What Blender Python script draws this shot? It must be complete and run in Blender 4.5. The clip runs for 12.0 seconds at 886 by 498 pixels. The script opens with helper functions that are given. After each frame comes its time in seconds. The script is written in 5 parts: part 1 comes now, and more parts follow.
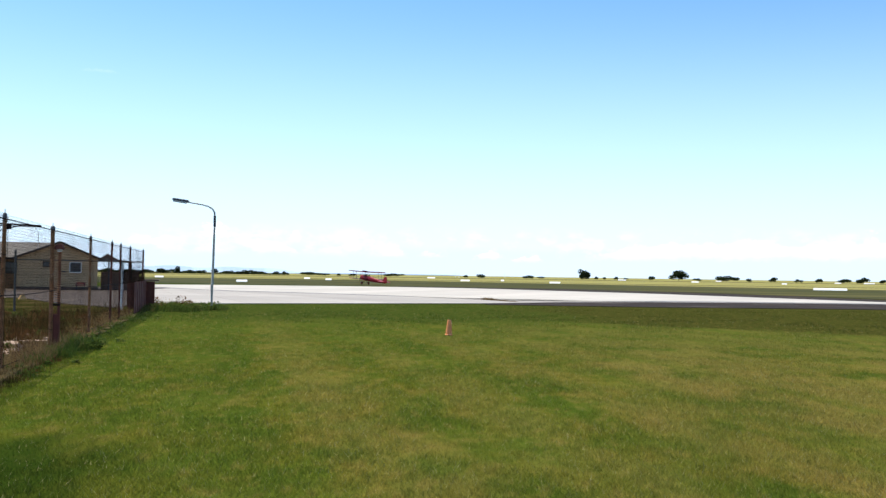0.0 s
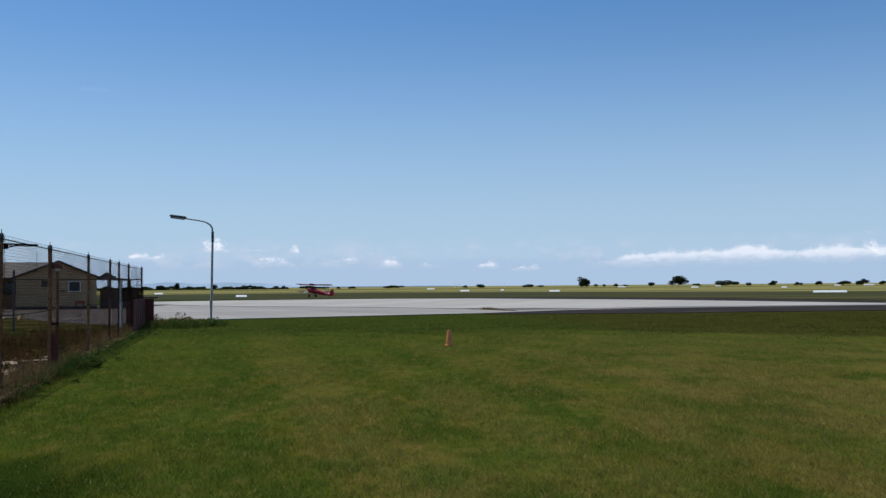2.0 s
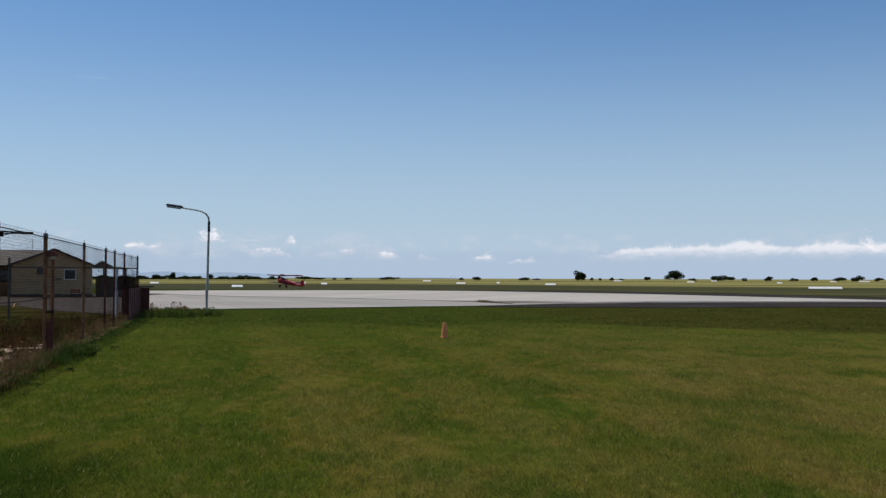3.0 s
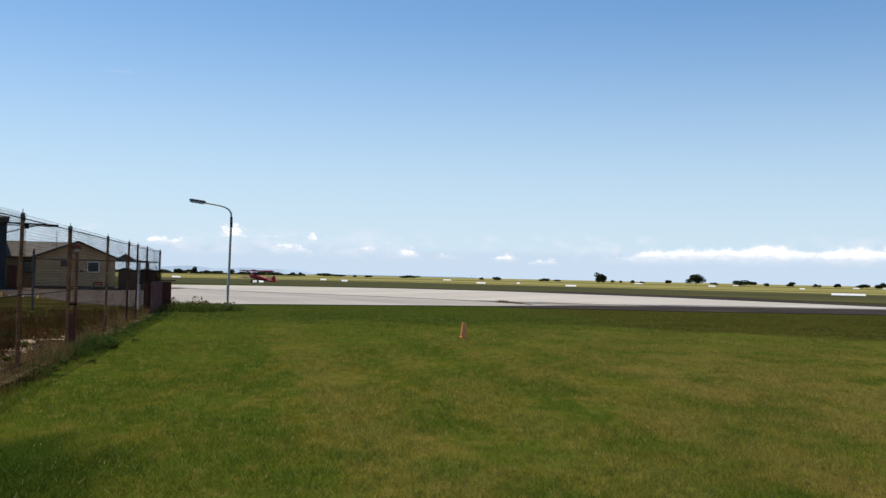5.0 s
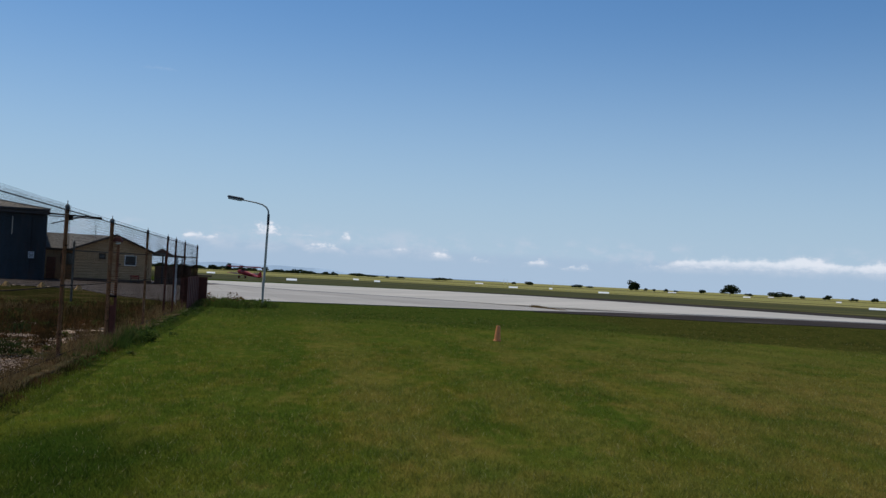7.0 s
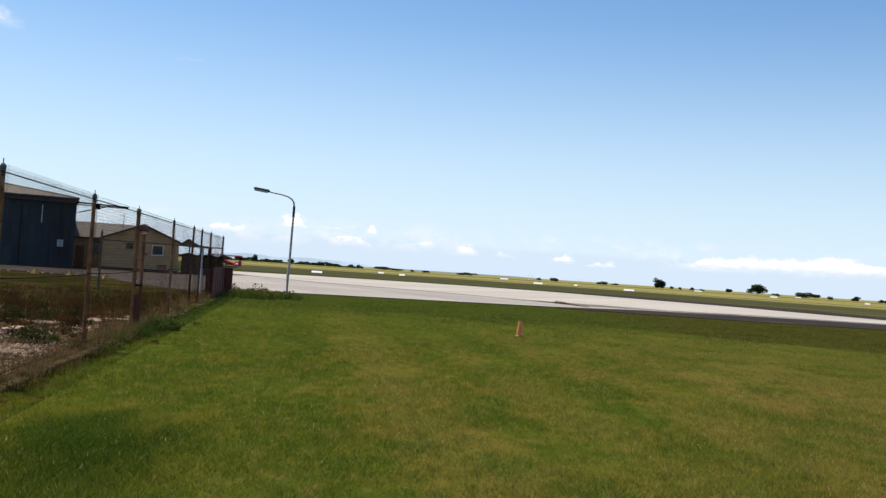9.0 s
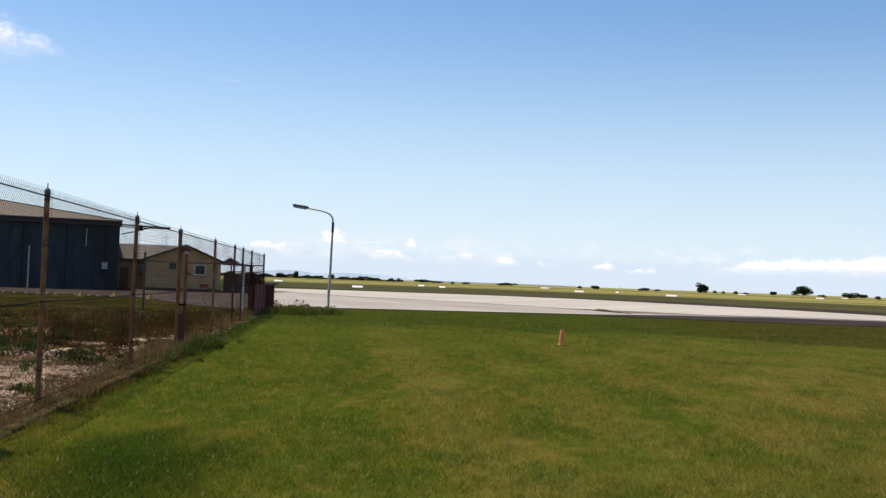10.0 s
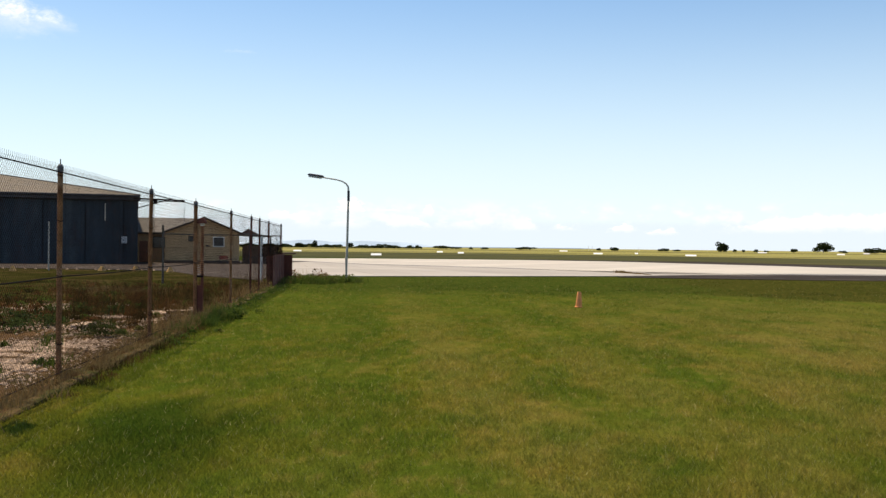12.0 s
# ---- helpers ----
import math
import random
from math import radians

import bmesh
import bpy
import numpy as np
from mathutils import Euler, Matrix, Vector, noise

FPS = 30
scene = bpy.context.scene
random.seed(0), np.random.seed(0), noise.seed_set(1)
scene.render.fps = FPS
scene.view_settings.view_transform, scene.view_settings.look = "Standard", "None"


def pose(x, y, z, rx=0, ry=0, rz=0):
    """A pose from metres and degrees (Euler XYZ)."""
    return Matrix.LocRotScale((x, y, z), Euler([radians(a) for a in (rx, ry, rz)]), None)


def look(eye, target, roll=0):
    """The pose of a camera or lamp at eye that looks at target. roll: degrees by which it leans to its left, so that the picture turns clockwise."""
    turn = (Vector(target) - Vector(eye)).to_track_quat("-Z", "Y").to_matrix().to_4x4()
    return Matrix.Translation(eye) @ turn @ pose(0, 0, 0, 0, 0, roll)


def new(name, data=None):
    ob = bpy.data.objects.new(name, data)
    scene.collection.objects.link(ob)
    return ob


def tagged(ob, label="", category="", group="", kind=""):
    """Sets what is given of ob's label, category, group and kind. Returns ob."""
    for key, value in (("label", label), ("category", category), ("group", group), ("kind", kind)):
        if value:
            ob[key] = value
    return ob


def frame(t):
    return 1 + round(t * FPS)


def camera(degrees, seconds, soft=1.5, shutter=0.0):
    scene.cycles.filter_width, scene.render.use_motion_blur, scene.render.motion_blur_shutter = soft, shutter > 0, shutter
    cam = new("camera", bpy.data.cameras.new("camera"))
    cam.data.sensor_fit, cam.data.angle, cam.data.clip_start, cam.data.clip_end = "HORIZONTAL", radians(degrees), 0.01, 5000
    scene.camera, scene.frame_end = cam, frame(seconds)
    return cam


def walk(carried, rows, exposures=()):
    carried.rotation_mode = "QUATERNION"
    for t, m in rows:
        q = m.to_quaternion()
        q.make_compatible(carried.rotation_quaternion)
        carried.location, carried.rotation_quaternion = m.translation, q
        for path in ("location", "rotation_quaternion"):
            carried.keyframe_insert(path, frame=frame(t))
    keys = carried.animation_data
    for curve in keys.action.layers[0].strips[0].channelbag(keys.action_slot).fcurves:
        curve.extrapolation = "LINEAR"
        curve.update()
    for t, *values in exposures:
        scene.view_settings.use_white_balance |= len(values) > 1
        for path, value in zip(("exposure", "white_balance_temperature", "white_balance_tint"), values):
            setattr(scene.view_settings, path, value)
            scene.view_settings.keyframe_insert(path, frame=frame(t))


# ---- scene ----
cam = camera(48.02, 12.0, soft=1.4)
# seconds, x, y, z, pitch, roll, yaw
PATH = [
    (0, 0.000, 0.000, 1.800, 1.502, -0.833, 0.000),
    (0.1, -0.001, 0.001, 1.801, 1.394, -0.780, 0.265),
    (0.2, -0.002, 0.003, 1.802, 1.602, -0.728, 0.514),
    (0.3, -0.003, 0.004, 1.803, 1.431, -0.675, 0.332),
    (0.4, -0.004, 0.006, 1.804, 1.102, -0.623, -0.035),
    (0.5, -0.005, 0.007, 1.805, 1.336, -0.570, -0.091),
    (0.6, -0.005, 0.007, 1.805, 1.631, -0.461, -0.678),
    (0.7, -0.005, 0.008, 1.805, 1.762, -0.352, -0.395),
    (0.8, -0.005, 0.008, 1.804, 1.829, -0.243, -0.142),
    (0.9, -0.005, 0.009, 1.804, 1.764, -0.134, 0.330),
    (1, -0.005, 0.009, 1.804, 1.939, -0.025, 0.907),
    (1.1, -0.001, 0.009, 1.804, 1.560, 0.054, 0.284),
    (1.2, 0.002, 0.009, 1.803, 2.029, 0.132, 0.446),
    (1.3, 0.006, 0.010, 1.803, 1.949, 0.211, 0.238),
    (1.4, 0.009, 0.010, 1.802, 2.096, 0.289, 0.029),
    (1.5, 0.013, 0.010, 1.802, 1.996, 0.368, -0.427),
    (1.6, 0.019, 0.019, 1.797, 2.959, 0.589, 1.343),
    (1.7, 0.017, 0.020, 1.794, 1.519, 0.475, -0.849),
    (1.8, 0.019, 0.021, 1.792, 1.968, 0.474, 0.178),
    (1.9, 0.021, 0.022, 1.790, 1.906, 0.474, 0.150),
    (2, 0.023, 0.023, 1.788, 2.124, 0.473, -0.020),
    (2.1, 0.026, 0.026, 1.787, 2.058, 0.409, -0.373),
    (2.2, 0.029, 0.030, 1.787, 1.719, 0.346, -0.648),
    (2.3, 0.031, 0.033, 1.786, 1.669, 0.282, -0.555),
    (2.4, 0.034, 0.037, 1.786, 1.715, 0.219, -0.308),
    (2.5, 0.037, 0.040, 1.785, 1.676, 0.155, -0.581),
    (2.6, 0.035, 0.038, 1.787, 2.179, 0.091, 0.085),
    (2.7, 0.033, 0.037, 1.788, 1.378, 0.027, -1.025),
    (2.8, 0.032, 0.035, 1.790, 1.616, -0.036, -0.818),
    (2.9, 0.030, 0.034, 1.791, 1.560, -0.100, -0.517),
    (3, 0.028, 0.032, 1.793, 1.672, -0.164, -0.245),
    (3.1, 0.042, 0.034, 1.797, 1.551, -0.090, -0.594),
    (3.2, 0.056, 0.036, 1.802, 1.590, -0.015, -0.803),
    (4.8, 0.030, 0.005, 1.804, 1.583, -1.115, 0.652),
    (4.9, 0.029, 0.003, 1.804, 1.498, -1.183, 0.708),
    (5, 0.027, 0.001, 1.804, 1.611, -1.252, 0.917),
    (5.1, 0.022, 0.005, 1.801, 1.664, -1.337, 1.628),
    (5.2, 0.018, 0.009, 1.797, 0.749, -1.421, 0.627),
    (5.3, 0.013, 0.012, 1.794, 0.818, -1.506, 1.099),
    (5.4, 0.009, 0.016, 1.790, 0.563, -1.590, 1.514),
    (5.5, 0.004, 0.020, 1.787, 0.383, -1.675, 1.571),
    (5.6, -0.001, 0.025, 1.785, 0.457, -1.740, 1.810),
    (5.7, -0.007, 0.030, 1.783, 0.634, -1.804, 1.830),
    (5.8, -0.012, 0.034, 1.780, 0.930, -1.869, 1.379),
    (5.9, -0.018, 0.039, 1.778, 1.865, -1.933, 2.588),
    (6, -0.023, 0.044, 1.776, 1.100, -1.998, 1.489),
    (6.1, -0.027, 0.040, 1.778, 0.873, -2.022, 1.261),
    (6.2, -0.030, 0.037, 1.780, 1.053, -2.047, 1.596),
    (6.3, -0.034, 0.033, 1.781, 1.824, -2.071, 2.496),
    (6.4, -0.037, 0.030, 1.783, 1.303, -2.096, 1.236),
    (6.5, -0.041, 0.026, 1.785, 1.465, -2.120, 2.361),
    (6.6, -0.056, 0.021, 1.784, 1.118, -2.261, 2.902),
    (6.7, -0.072, 0.016, 1.782, 1.404, -2.403, 2.863),
    (8.3, -0.050, -0.042, 1.791, 2.009, -4.981, 3.238),
    (8.4, -0.027, -0.032, 1.786, 2.176, -4.820, 2.862),
    (8.5, -0.004, -0.022, 1.781, 3.604, -4.660, 3.633),
    (8.6, -0.005, -0.027, 1.781, 2.838, -4.486, 3.817),
    (8.7, -0.007, -0.033, 1.781, 2.275, -4.311, 3.430),
    (8.8, -0.008, -0.038, 1.780, 1.893, -4.137, 3.760),
    (8.9, -0.010, -0.044, 1.780, 1.708, -3.962, 4.505),
    (9, -0.011, -0.049, 1.780, 1.317, -3.788, 4.209),
    (9.1, -0.009, -0.049, 1.778, 1.719, -3.509, 4.824),
    (9.2, -0.007, -0.049, 1.777, 1.754, -3.230, 4.238),
    (9.3, -0.004, -0.049, 1.775, 1.731, -2.952, 3.956),
    (9.4, -0.002, -0.049, 1.774, 1.731, -2.673, 3.802),
    (9.5, 0.000, -0.049, 1.772, 1.664, -2.394, 3.819),
    (9.6, -0.000, -0.052, 1.772, 1.847, -2.333, 4.335),
    (9.7, -0.001, -0.055, 1.771, 1.963, -2.271, 4.849),
    (9.8, -0.001, -0.058, 1.771, 2.059, -2.210, 5.672),
    (9.9, -0.002, -0.061, 1.770, 1.949, -2.148, 6.202),
    (10, -0.002, -0.064, 1.770, 1.867, -2.087, 6.525),
    (10.1, 0.001, -0.066, 1.770, 1.893, -2.063, 6.821),
    (10.2, 0.004, -0.067, 1.770, 1.858, -2.039, 6.826),
    (10.3, 0.007, -0.069, 1.770, 1.845, -2.015, 7.057),
    (10.4, 0.010, -0.070, 1.770, 1.856, -1.991, 6.738),
    (10.5, 0.013, -0.072, 1.770, 1.827, -1.967, 6.696),
    (10.6, 0.018, -0.073, 1.767, 1.866, -1.835, 6.982),
    (10.7, 0.023, -0.073, 1.764, 1.850, -1.703, 7.157),
    (10.8, 0.027, -0.074, 1.760, 1.836, -1.571, 7.300),
    (10.9, 0.032, -0.074, 1.757, 1.818, -1.439, 7.572),
    (11, 0.037, -0.075, 1.754, 1.000, -1.307, 7.672),
    (11.1, 0.041, -0.080, 1.753, 1.517, 0.860, 8.723),
    (11.2, 0.045, -0.085, 1.751, 3.039, 1.000, 8.798),
    (11.3, 0.050, -0.090, 1.750, 2.266, 0.800, 8.046),
    (11.4, 0.054, -0.095, 1.748, 1.651, -0.300, 7.856),
    (11.5, 0.058, -0.100, 1.747, 1.810, -1.184, 8.347),
    (11.6, 0.065, -0.100, 1.750, 1.876, -1.071, 8.046),
    (11.7, 0.072, -0.100, 1.753, 1.407, -0.958, 8.095),
    (11.8, 0.080, -0.101, 1.756, 0.938, -0.844, 8.112),
    (11.9, 0.087, -0.101, 1.759, 0.221, -0.731, 7.549),
    (12, 0.094, -0.101, 1.762, -0.121, -0.618, 7.603),
]
# seconds, stops, kelvin, tint
EXPOSURE = [(0, 0.5, 6200, 10), (0.5, 0.64, 5900, 10), (1, 0.68, 5700, 10), (1.5, 0.35, 5600, 10), (1.7, 0.0, 5700, 10), (2, -0.55, 5800, 10), (2.5, -0.74, 6400, 12), (3, -0.58, 6200, 12),
            (5, -0.13, 6500, 11), (5.5, -0.16, 6400, 11), (6, -0.53, 6100, 10), (6.5, -0.82, 5800, 10), (8.3, 0.08, 6600, 8), (8.5, 0.08, 6600, 8), (8.7, -0.02, 6600, 9), (9, 0.06, 6700, 12), (10, 0.05, 6900, 14), (11, 0.05, 7000, 14), (11.5, 0.06, 7000, 14), (12, 0.27, 7500, 13)]
walk(cam, [(t, pose(x, y, z, 90 + p, r, w)) for t, x, y, z, p, r, w in PATH], EXPOSURE)

# ---- sky and sun ----
SUN_AZ, SUN_EL = -56.0, 65.0     # degrees right of +y, above the horizon


def build_sky():
    world = bpy.data.worlds.new("sky")
    world.use_nodes = True
    scene.world = world
    nt = world.node_tree
    n, l = nt.nodes, nt.links
    n.clear()
    out = n.new("ShaderNodeOutputWorld")
    bg = n.new("ShaderNodeBackground")
    bg.inputs["Strength"].default_value = 0.105
    sky = n.new("ShaderNodeTexSky")
    sky.sky_type = "NISHITA"
    sky.sun_disc = False
    sky.sun_elevation = radians(SUN_EL)
    sky.sun_rotation = radians(SUN_AZ)
    sky.air_density, sky.dust_density, sky.ozone_density = 1.0, 0.8, 2.0
    co = n.new("ShaderNodeTexCoord")
    sep = n.new("ShaderNodeSeparateXYZ")
    l.new(co.outputs["Generated"], sep.inputs[0])

    def math_(op, a, b=None, clamp=False):
        m = n.new("ShaderNodeMath")
        m.operation, m.use_clamp = op, clamp
        for i, v in enumerate((a, b)):
            if v is None:
                continue
            if isinstance(v, (int, float)):
                m.inputs[i].default_value = v
            else:
                l.new(v, m.inputs[i])
        return m.outputs[0]

    def ramp(v, a, b):
        m = n.new("ShaderNodeMapRange")
        m.interpolation_type = "SMOOTHSTEP"
        l.new(v, m.inputs["Value"])
        m.inputs["From Min"].default_value, m.inputs["From Max"].default_value = a, b
        return m.outputs["Result"]

    az = math_("ARCTAN2", sep.outputs["X"], sep.outputs["Y"])
    el = math_("ARCSINE", sep.outputs["Z"])
    flat = n.new("ShaderNodeCombineXYZ")
    l.new(az, flat.inputs[0])
    l.new(math_("MULTIPLY", el, 1.7), flat.inputs[1])

    def cloud_noise(scale, detail=6.0, rough=0.55):
        t = n.new("ShaderNodeTexNoise")
        t.inputs["Scale"].default_value, t.inputs["Detail"].default_value, t.inputs["Roughness"].default_value = scale, detail, rough
        l.new(flat.outputs[0], t.inputs["Vector"])
        return t.outputs["Fac"]

    lump, small, big = cloud_noise(120.0, 5.0, 0.6), cloud_noise(46.0), cloud_noise(9.0, 4.0)
    ragged = math_("ADD", math_("MULTIPLY", math_("SUBTRACT", lump, 0.5), 2.6), math_("MULTIPLY", math_("SUBTRACT", small, 0.5), 2.2))

    # a cumulus with a flat foot and a heaped top: azimuth, foot, half width, height in degrees
    def puff(a, foot, wa, high, weight=1.0, torn=1.0):
        da = math_("DIVIDE", math_("SUBTRACT", az, radians(a)), radians(wa))
        q = math_("DIVIDE", math_("SUBTRACT", el, radians(foot)), radians(high))
        edge = math_("SUBTRACT", math_("ADD", math_("SUBTRACT", 1.0, math_("MULTIPLY", da, da)), math_("MULTIPLY", ragged, torn)), q)
        body = math_("MULTIPLY", ramp(edge, -0.1, 1.0), ramp(math_("ADD", q, math_("MULTIPLY", ragged, 0.35 * torn)), -0.6, 0.35))
        return math_("MULTIPLY", body, weight), math_("MULTIPLY", body, ramp(math_("ADD", q, math_("MULTIPLY", ragged, 0.3)), -0.1, 0.65))

    total = lit = None
    for p in PUFFS:
        v, w = puff(*p)
        total = v if total is None else math_("MAXIMUM", total, v)
        lit = w if lit is None else math_("MAXIMUM", lit, w)
    # a long bank with a flat foot and a heaped top
    line = n.new("ShaderNodeCombineXYZ")
    l.new(az, line.inputs[0])
    heap = n.new("ShaderNodeTexNoise")
    heap.inputs["Scale"].default_value, heap.inputs["Detail"].default_value, heap.inputs["Roughness"].default_value = 19.0, 5.0, 0.55
    l.new(line.outputs[0], heap.inputs["Vector"])
    foot = math_("ADD", 0.0200, math_("MULTIPLY", ramp(az, radians(8.0), radians(14.0)), 0.0022))
    rise = math_("ADD", math_("MULTIPLY", ramp(az, radians(6.0), radians(14.0)), 0.0140), math_("MULTIPLY", math_("SUBTRACT", heap.outputs["Fac"], 0.5), 0.030))
    top = math_("ADD", math_("ADD", foot, rise), math_("MULTIPLY", ragged, 0.0030))
    bank = math_("MULTIPLY", ramp(math_("SUBTRACT", top, el), -0.001, 0.0055), ramp(math_("ADD", math_("SUBTRACT", el, foot), math_("MULTIPLY", ragged, 0.0028)), -0.0060, 0.0045))
    bank = math_("MULTIPLY", bank, ramp(az, radians(6.8), radians(9.5)))
    total = math_("MAXIMUM", total, math_("MULTIPLY", bank, 0.66))
    lit = math_("MAXIMUM", lit, math_("MULTIPLY", bank, ramp(math_("ADD", math_("SUBTRACT", el, foot), math_("MULTIPLY", ragged, 0.0030)), -0.001, 0.0085)))
    # the grey-blue veil of far cloud under the cumulus, with a broken upper edge
    veil = math_("SUBTRACT", 1.0, ramp(math_("SUBTRACT", el, math_("ADD", 0.026, math_("ADD", math_("MULTIPLY", math_("SUBTRACT", big, 0.5), 0.014), math_("MULTIPLY", ragged, 0.0022)))), -0.004, 0.006))
    wisp = math_("MULTIPLY", ramp(math_("ADD", math_("MULTIPLY", big, 0.5), math_("MULTIPLY", small, 0.5)), 0.46, 0.64),
                 math_("MULTIPLY", ramp(el, 0.014, 0.026), math_("SUBTRACT", 1.0, ramp(el, 0.034, 0.052))))
    haze = math_("MULTIPLY", math_("SUBTRACT", 1.0, ramp(el, -0.12, 0.30)), 1.15, True)

    def mix(fac, a, b):
        m = n.new("ShaderNodeMix")
        m.data_type = "RGBA"
        l.new(fac, m.inputs["Factor"])
        for k, v in ((6, a), (7, b)):
            if isinstance(v, tuple):
                m.inputs[k].default_value = (*v, 1)
            else:
                l.new(v, m.inputs[k])
        return m.outputs[2]

    blue = n.new("ShaderNodeMix")
    blue.data_type, blue.blend_type = "RGBA", "MULTIPLY"
    blue.inputs["Factor"].default_value = 1.0
    l.new(sky.outputs[0], blue.inputs[6])
    blue.inputs[7].default_value = (*CLEAR, 1)
    col = mix(haze, blue.outputs[2], HAZE)
    col = mix(math_("MULTIPLY", veil, 0.62), col, VEIL)
    col = mix(math_("MULTIPLY", wisp, 0.75), col, CLOUD_FOOT)
    col = mix(total, col, mix(lit, CLOUD_FOOT, CLOUD))
    l.new(col, bg.inputs["Color"])
    l.new(bg.outputs[0], out.inputs[0])


CLEAR = (0.78, 1.08, 1.30)     # the clear air of this sky, a deeper blue
HAZE = (7.1, 8.7, 10.2)
VEIL = (5.9, 7.25, 8.9)
CLOUD, CLOUD_FOOT = (14.0, 13.4, 13.1), (8.0, 8.8, 9.8)
# azimuth, foot, half width, height (degrees), weight
PUFFS = [(-12.97, 2.0, 0.95, 0.75), (-8.52, 1.95, 0.36, 0.5, 0.9), (-9.6, 1.36, 1.15, 0.5, 0.8), (-16.6, 1.62, 1.1, 0.36, 0.75), (-10.8, 2.05, 0.8, 0.14, 0.35),
         (-2.96, 1.24, 0.7, 0.52, 0.8), (-0.85, 1.14, 0.8, 0.32, 0.65), (2.73, 1.06, 1.1, 0.34, 0.65), (5.0, 0.9, 0.9, 0.3, 0.65), (-5.6, 1.46, 1.1, 0.22, 0.5), (23.35, 1.45, 0.85, 0.95, 0.9),
         (-31.8, 11.6, 2.6, 1.9, 0.62, 0.45), (-29.4, 11.55, 1.5, 0.95, 0.42, 0.45), (-19.3, 10.75, 1.0, 0.18, 0.13)]
build_sky()

sun = new("sun", bpy.data.lights.new("sun", "SUN"))
sun.data.energy, sun.data.angle, sun.data.color = 4.4, radians(0.53), (1.0, 0.91, 0.74)
_a, _e = radians(SUN_AZ), radians(SUN_EL)
sun.matrix_basis = look((0, 0, 0), (-math.sin(_a) * math.cos(_e), -math.cos(_a) * math.cos(_e), -math.sin(_e)))
sun.matrix_basis.translation = Vector((-60, 20, 80))


# ---- materials ----
def let_light_through(nt, col, share):
    """Leaves and blades pass part of the light on to their far side."""
    n, l = nt.nodes, nt.links
    tr = n.new("ShaderNodeBsdfTranslucent")
    l.new(col, tr.inputs["Color"])
    mx = n.new("ShaderNodeMixShader")
    mx.inputs[0].default_value = share
    l.new(n["Principled BSDF"].outputs[0], mx.inputs[1])
    l.new(tr.outputs[0], mx.inputs[2])
    l.new(mx.outputs[0], n["Material Output"].inputs[0])


def material(name, color, rough=0.7, metal=0.0, vary=0.25, scale=6.0, fine=60.0, bump=0.2, second=None, second_at=0.55, second_scale=2.0,
             stretch=(1, 1, 1), piece=0.0, distance=0.01, spec=0.5, leaf=0.0):
    """A surface with coarse and fine variation, a second colour in patches, and relief."""
    m = bpy.data.materials.new(name)
    m.use_nodes = True
    nt = m.node_tree
    n, l = nt.nodes, nt.links
    b = n["Principled BSDF"]
    b.inputs["Roughness"].default_value, b.inputs["Metallic"].default_value = rough, metal
    b.inputs["Specular IOR Level"].default_value = spec
    co = n.new("ShaderNodeTexCoord")
    mp = n.new("ShaderNodeMapping")
    mp.inputs["Scale"].default_value = stretch
    l.new(co.outputs["Object"], mp.inputs[0])

    def tex(s, d=5.0):
        t = n.new("ShaderNodeTexNoise")
        t.inputs["Scale"].default_value, t.inputs["Detail"].default_value = s, d
        l.new(mp.outputs[0], t.inputs["Vector"])
        return t.outputs["Fac"]

    def mixed(fac, a, c, kind="MIX"):
        x = n.new("ShaderNodeMix")
        x.data_type, x.blend_type = "RGBA", kind
        if isinstance(fac, float):
            x.inputs["Factor"].default_value = fac
        else:
            l.new(fac, x.inputs["Factor"])
        for k, v in ((6, a), (7, c)):
            if isinstance(v, tuple):
                x.inputs[k].default_value = (*v, 1)
            else:
                l.new(v, x.inputs[k])
        return x.outputs[2]

    def ranged(v, a, c, lo=0.0, hi=1.0):
        x = n.new("ShaderNodeMapRange")
        l.new(v, x.inputs["Value"])
        for k, w in zip(("From Min", "From Max", "To Min", "To Max"), (a, c, lo, hi)):
            x.inputs[k].default_value = w
        return x.outputs["Result"]

    coarse, grain = tex(scale), tex(fine, 3.0)
    dark = tuple(v * (1 - vary) for v in color)
    light = tuple(min(1.0, v * (1 + vary)) for v in color)
    col = mixed(ranged(coarse, 0.3, 0.7), dark, light)
    col = mixed(ranged(grain, 0.3, 0.7, 0.0, 0.5), col, tuple(v * (1 - vary) * 0.85 for v in color))
    if second:
        col = mixed(ranged(tex(second_scale, 6.0), second_at, second_at + 0.12), col, second)
    if piece:
        info = n.new("ShaderNodeObjectInfo")
        hsv = n.new("ShaderNodeHueSaturation")
        l.new(ranged(info.outputs["Random"], 0, 1, 1 - piece, 1 + piece), hsv.inputs["Value"])
        l.new(col, hsv.inputs["Color"])
        col = hsv.outputs[0]
    l.new(col, b.inputs["Base Color"])
    l.new(ranged(coarse, 0.3, 0.7, max(0.05, rough - 0.12), min(1.0, rough + 0.1)), b.inputs["Roughness"])
    if bump:
        bp = n.new("ShaderNodeBump")
        bp.inputs["Strength"].default_value, bp.inputs["Distance"].default_value = bump, distance
        l.new(grain, bp.inputs["Height"])
        l.new(bp.outputs[0], b.inputs["Normal"])
    if leaf:
        let_light_through(nt, col, leaf)
    return m


